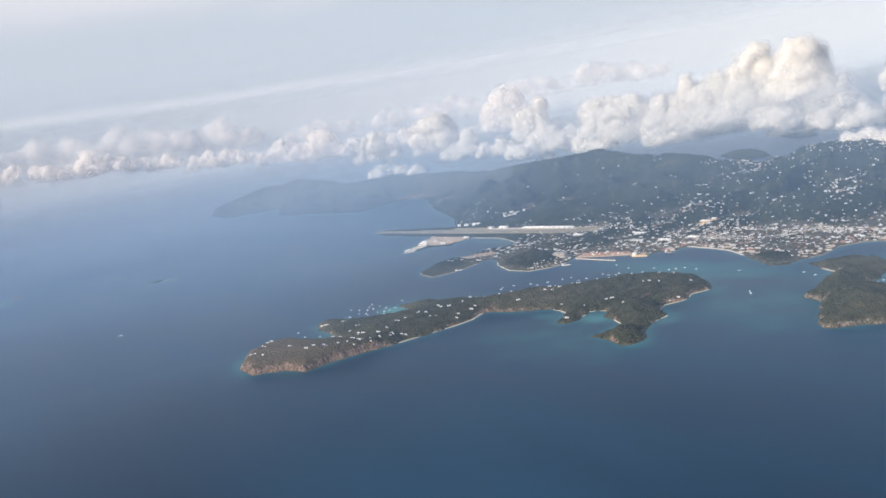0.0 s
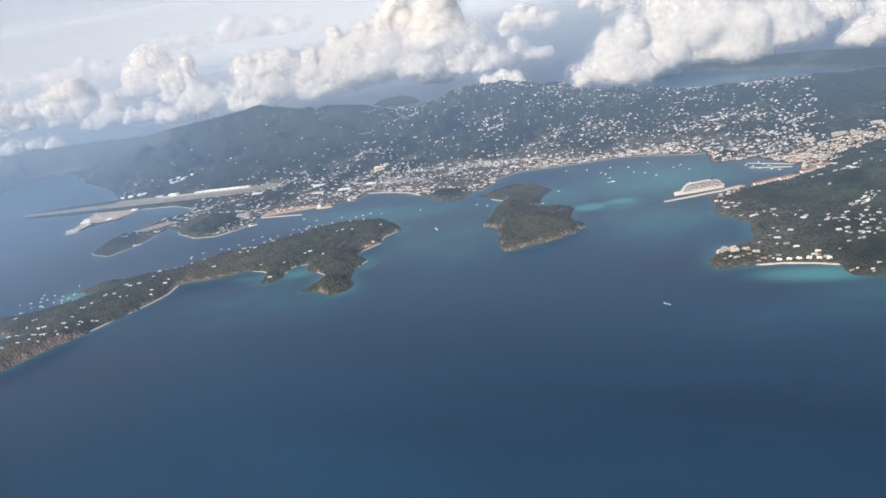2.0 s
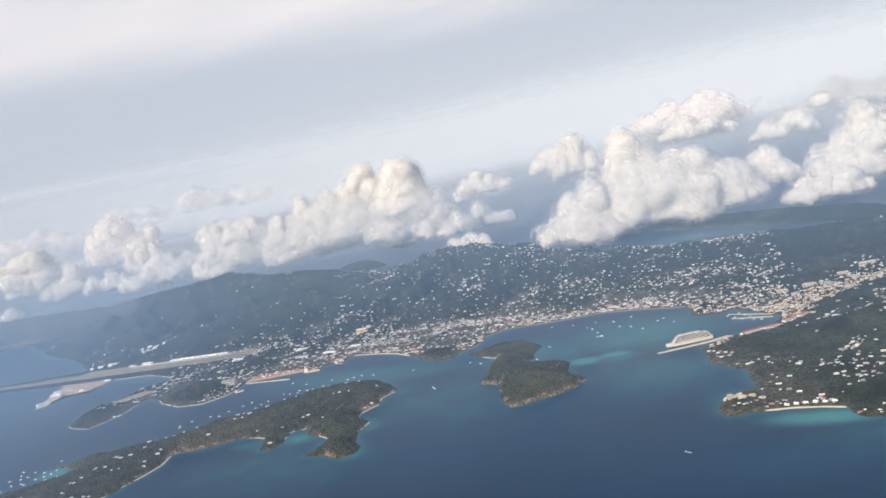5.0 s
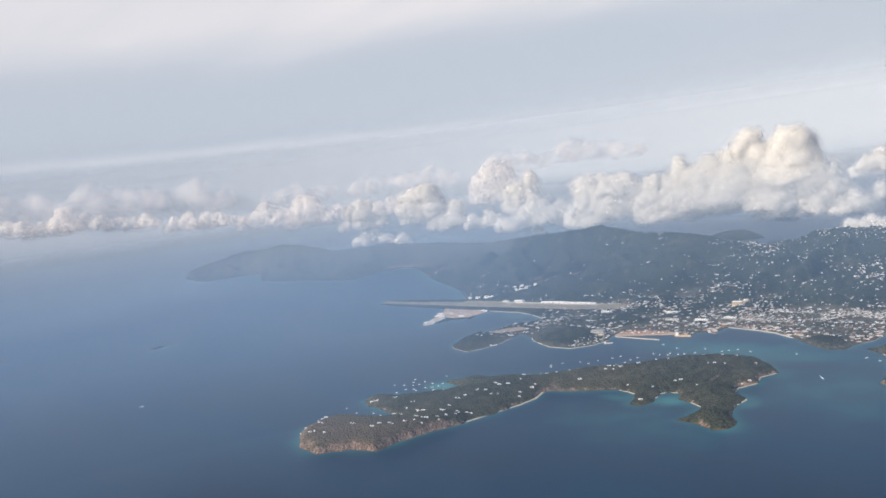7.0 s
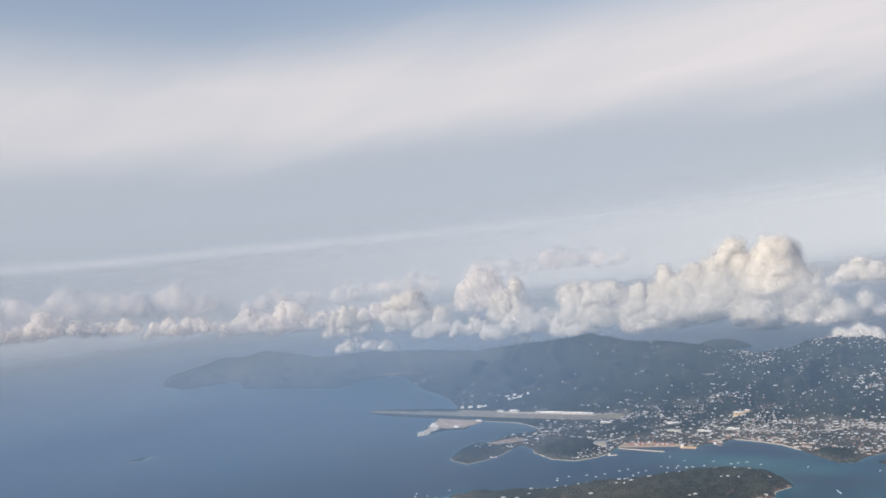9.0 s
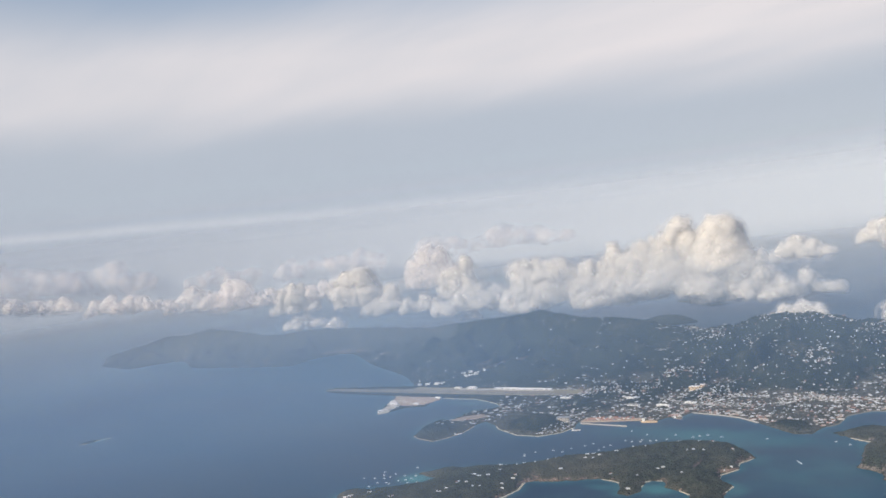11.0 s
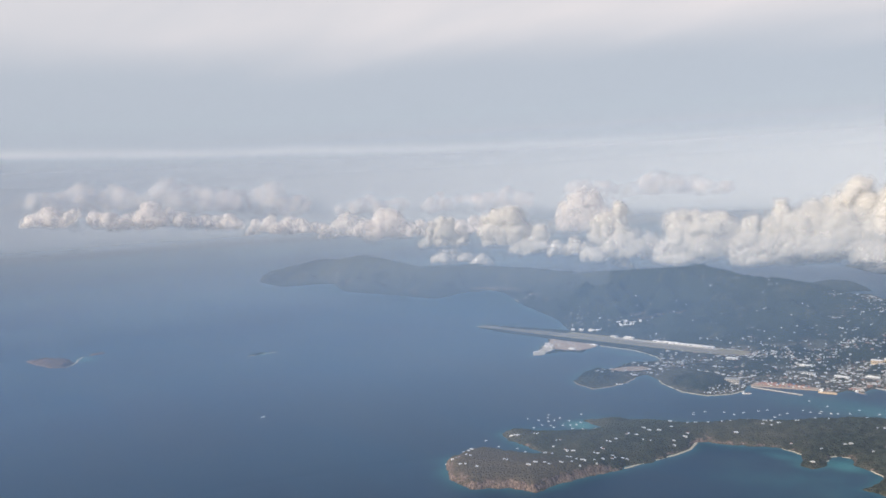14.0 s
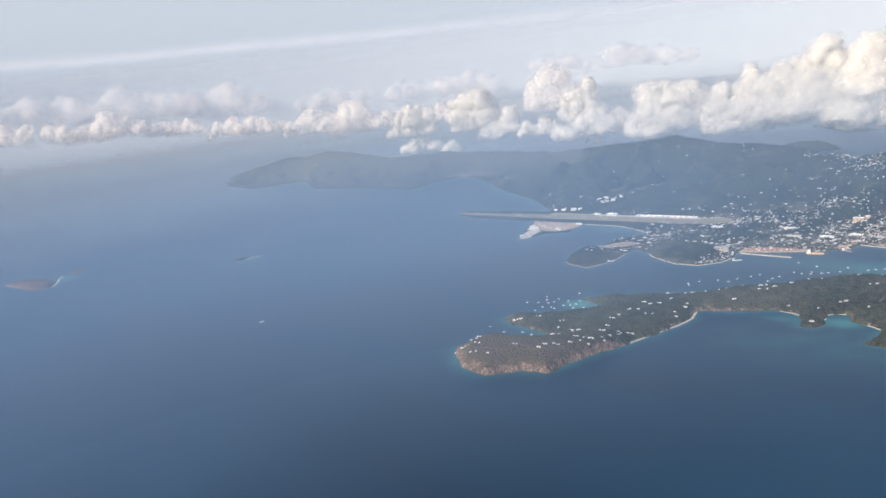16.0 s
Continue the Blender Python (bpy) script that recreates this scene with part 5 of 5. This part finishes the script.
cruise_ship(490.2, -71.4, 203)
slab("cruise_dock", [(475, -83.4), (475.6, -84.6), (500, -73.6), (512, -66.5), (509, -64.6), (499, -71.4)], 0.42, 0.8, CONCRETE, "long pale concrete cruise dock", "dock")


def freighter(x, y, turn, length, mat, label):
    root = thing("freighter", label, "ship", at=(x, y, 0), turn=turn)
    bm = bmesh.new()
    hull_mesh(bm, length, length * 0.18, length * 0.08)
    part("hull", bm, mat, root)
    bm = bmesh.new()
    box(bm, -length * 0.33, 0, length * 0.08, length * 0.16, length * 0.14, length * 0.16, 0, 0.9)
    part("bridge", bm, WHITE, root)
    bm = bmesh.new()
    box(bm, length * 0.08, 0, length * 0.08, length * 0.5, length * 0.12, length * 0.05)
    part("cargo", bm, EARTH, root)


freighter(245, -47.2, 10, 11, ORANGE, "sandy-coloured coastal freighter lying at the quay")
freighter(261, -37.5, -20, 9, NAVY, "dark coastal freighter lying at the quay")
freighter(207, -76.5, 30, 6, WHITE, "white tug-sized ship beside the power station")
freighter(129, -104, 40, 5, WHITE, "white ferry near the headland")
slab("marina_pier", [(508, -22), (508.5, -23), (533, -32.5), (532.5, -31.5)], 0.35, 0.6, CONCRETE, "slim pale marina pier", "pier")
slab("marina_pier", [(510, -32), (510.5, -33), (532, -37.5), (531.5, -36.5)], 0.35, 0.6, CONCRETE, "slim pale marina pier", "pier")


# ---- the aircraft's wing tip ----
def wing_tip(m):
    """Outer wing with its upswept winglet, at the pose m; x outwards along the picture's right, y up, z to the viewer."""
    root = thing("aircraft_wing", "white airliner wing end with a tall blue winglet", "wing")
    root.matrix_basis = m

    def blade(name, ring, thick, mat, label="", parent=root):
        """A flat form with rounded edges: the outline drawn in on both faces."""
        cx, cy = sum(p[0] for p in ring) / len(ring), sum(p[1] for p in ring) / len(ring)
        bm = bmesh.new()
        layers = []
        for z, f in ((-0.5, 0.90), (-0.3, 0.975), (0, 1.0), (0.3, 0.975), (0.5, 0.90)):
            layers.append([bm.verts.new((cx + (x - cx) * f, cy + (y - cy) * f, z * thick)) for x, y in ring])
        for a, b in zip(layers, layers[1:]):
            for k in range(len(ring)):
                j = (k + 1) % len(ring)
                bm.faces.new((a[k], a[j], b[j], b[k]))
        bm.faces.new(layers[0][::-1])
        bm.faces.new(layers[-1])
        return part(name, bm, mat, parent, label, True)

    fin = blade("winglet", [(-2.1, 0.0), (-0.9, 1.4), (0.2, 3.3), (1.0, 5.6), (1.9, 8.6), (2.6, 11.1), (3.0, 11.5), (4.0, 11.5), (4.0, 10.9), (3.75, 5.5), (3.6, 1.2), (3.7, 0.1), (0.8, -0.35)], 0.5, WING_BLUE, "tall blue winglet fading to silver with a worn golden emblem")
    blade("leading_edge", [(-2.2, -0.05), (-1.0, 1.4), (0.1, 3.3), (0.9, 5.6), (1.8, 8.6), (2.5, 11.1), (2.7, 11.1), (2.02, 8.6), (1.14, 5.6), (0.36, 3.3), (-0.72, 1.4), (-1.8, -0.05)], 0.56, NAVY, "dark worn leading edge", fin)
    blade("tip_light", [(2.75, 11.3), (3.0, 11.62), (3.4, 11.62), (3.4, 11.3)], 0.56, FOAM, "bright tip lamp housing", fin)
    for line in ([(2.05, 4.4), (2.3, 6.0), (2.75, 7.2), (2.68, 7.2), (2.2, 6.0), (1.9, 4.4)], [(2.75, 7.2), (3.1, 7.45), (3.08, 7.3), (2.8, 7.1)], [(3.3, 8.0), (3.62, 9.4), (3.68, 9.4), (3.42, 8.0)], [(2.9, 4.0), (3.05, 5.4), (3.12, 5.4), (3.0, 4.0)]):
        blade("emblem_streak", line, 0.54, FOAM, "thin white streak of the emblem", fin)
    panel = blade("wing_panel", [(-4.0, -1.3), (-3.6, -0.5), (-3.0, -0.05), (-2.2, -0.15), (1.0, -0.35), (6.0, -0.3), (26.0, -2.2), (26.0, -9.6), (14.0, -6.9), (6.0, -4.6), (0.0, -2.8), (-3.8, -1.6)], 1.2, WING_WHITE, "white metal wing panel")
    blade("trailing_fairing", [(3.7, -0.1), (4.4, 0.18), (6.4, 0.18), (6.4, -0.02), (4.2, -0.3)], 0.5, WING_WHITE)
    blade("aileron_gap", [(6.2, -1.75), (26.0, -4.2), (26.0, -4.32), (6.2, -1.87)], 1.26, NAVY, "dark hinge line of the aileron", panel)
    blade("walkway_stripe", [(-1.2, -0.95), (1.5, -1.25), (5.0, -2.3), (8.5, -3.4), (8.5, -3.9), (5.0, -2.9), (1.5, -1.75)], 1.24, ROOF_GREY, "grey worn walkway stripe", panel)
    blade("panel_seam", [(4.6, -4.2), (5.6, -3.6), (7.2, -3.2), (7.2, -3.28), (5.7, -3.72), (4.75, -4.3)], 1.26, GLASS_DARK, "dark curved panel seam", panel)
    # dark strip that puts the lower edge's shade into colour
    blade("lower_edge", [(-3.9, -1.5), (0.0, -2.75), (6.0, -4.5), (14.0, -6.8), (26.0, -9.5), (26.0, -9.9), (14.0, -7.2), (6.0, -4.85), (0.0, -3.0), (-3.7, -1.7)], 0.9, GLASS_DARK, "dark strip painted as shade along the leading edge", panel)
    return root


def winglet_blue():
    def build(n):
        at = n.add("ShaderNodeTexCoord").outputs["Object"]
        z = n.add("ShaderNodeSeparateXYZ", {0: at})
        stain = n.noise(at, 0.8, 4)
        f = n.ramp(n.math("ADD", z.outputs[1], n.math("MULTIPLY", stain, 0.5)), 0.7, 1.9)
        col = n.mix(f, (0.06, 0.09, 0.33, 1), (0.20, 0.21, 0.30, 1))
        u, v = n.math("MULTIPLY", n.math("SUBTRACT", z.outputs[0], 1.45), 0.75), n.math("MULTIPLY", n.math("SUBTRACT", z.outputs[1], 2.7), 0.52)
        far = n.math("SQRT", n.math("ADD", n.math("MULTIPLY", u, u), n.math("MULTIPLY", v, v)))
        mask = n.math("SUBTRACT", 1.0, n.ramp(n.math("ADD", far, n.math("MULTIPLY", n.math("SUBTRACT", n.noise(at, 1.6, 5), 0.5), 1.1)), 0.35, 0.95))
        col = n.mix(mask, col, n.mix(n.noise(at, 2.5, 3), (0.80, 0.70, 0.42, 1), (0.90, 0.88, 0.82, 1)))
        return surface(n, col, 0.35, Metallic=0.15)
    return material("winglet_paint", build)


WING_BLUE, WING_WHITE = winglet_blue(), paint("wing_metal", (0.36, 0.36, 0.37), 0.45, 0.2, 0.5, metal=0.15)
wing_tip(pose(574.9, -394.2, 86.3, 73.7, 12.6, 12.0))
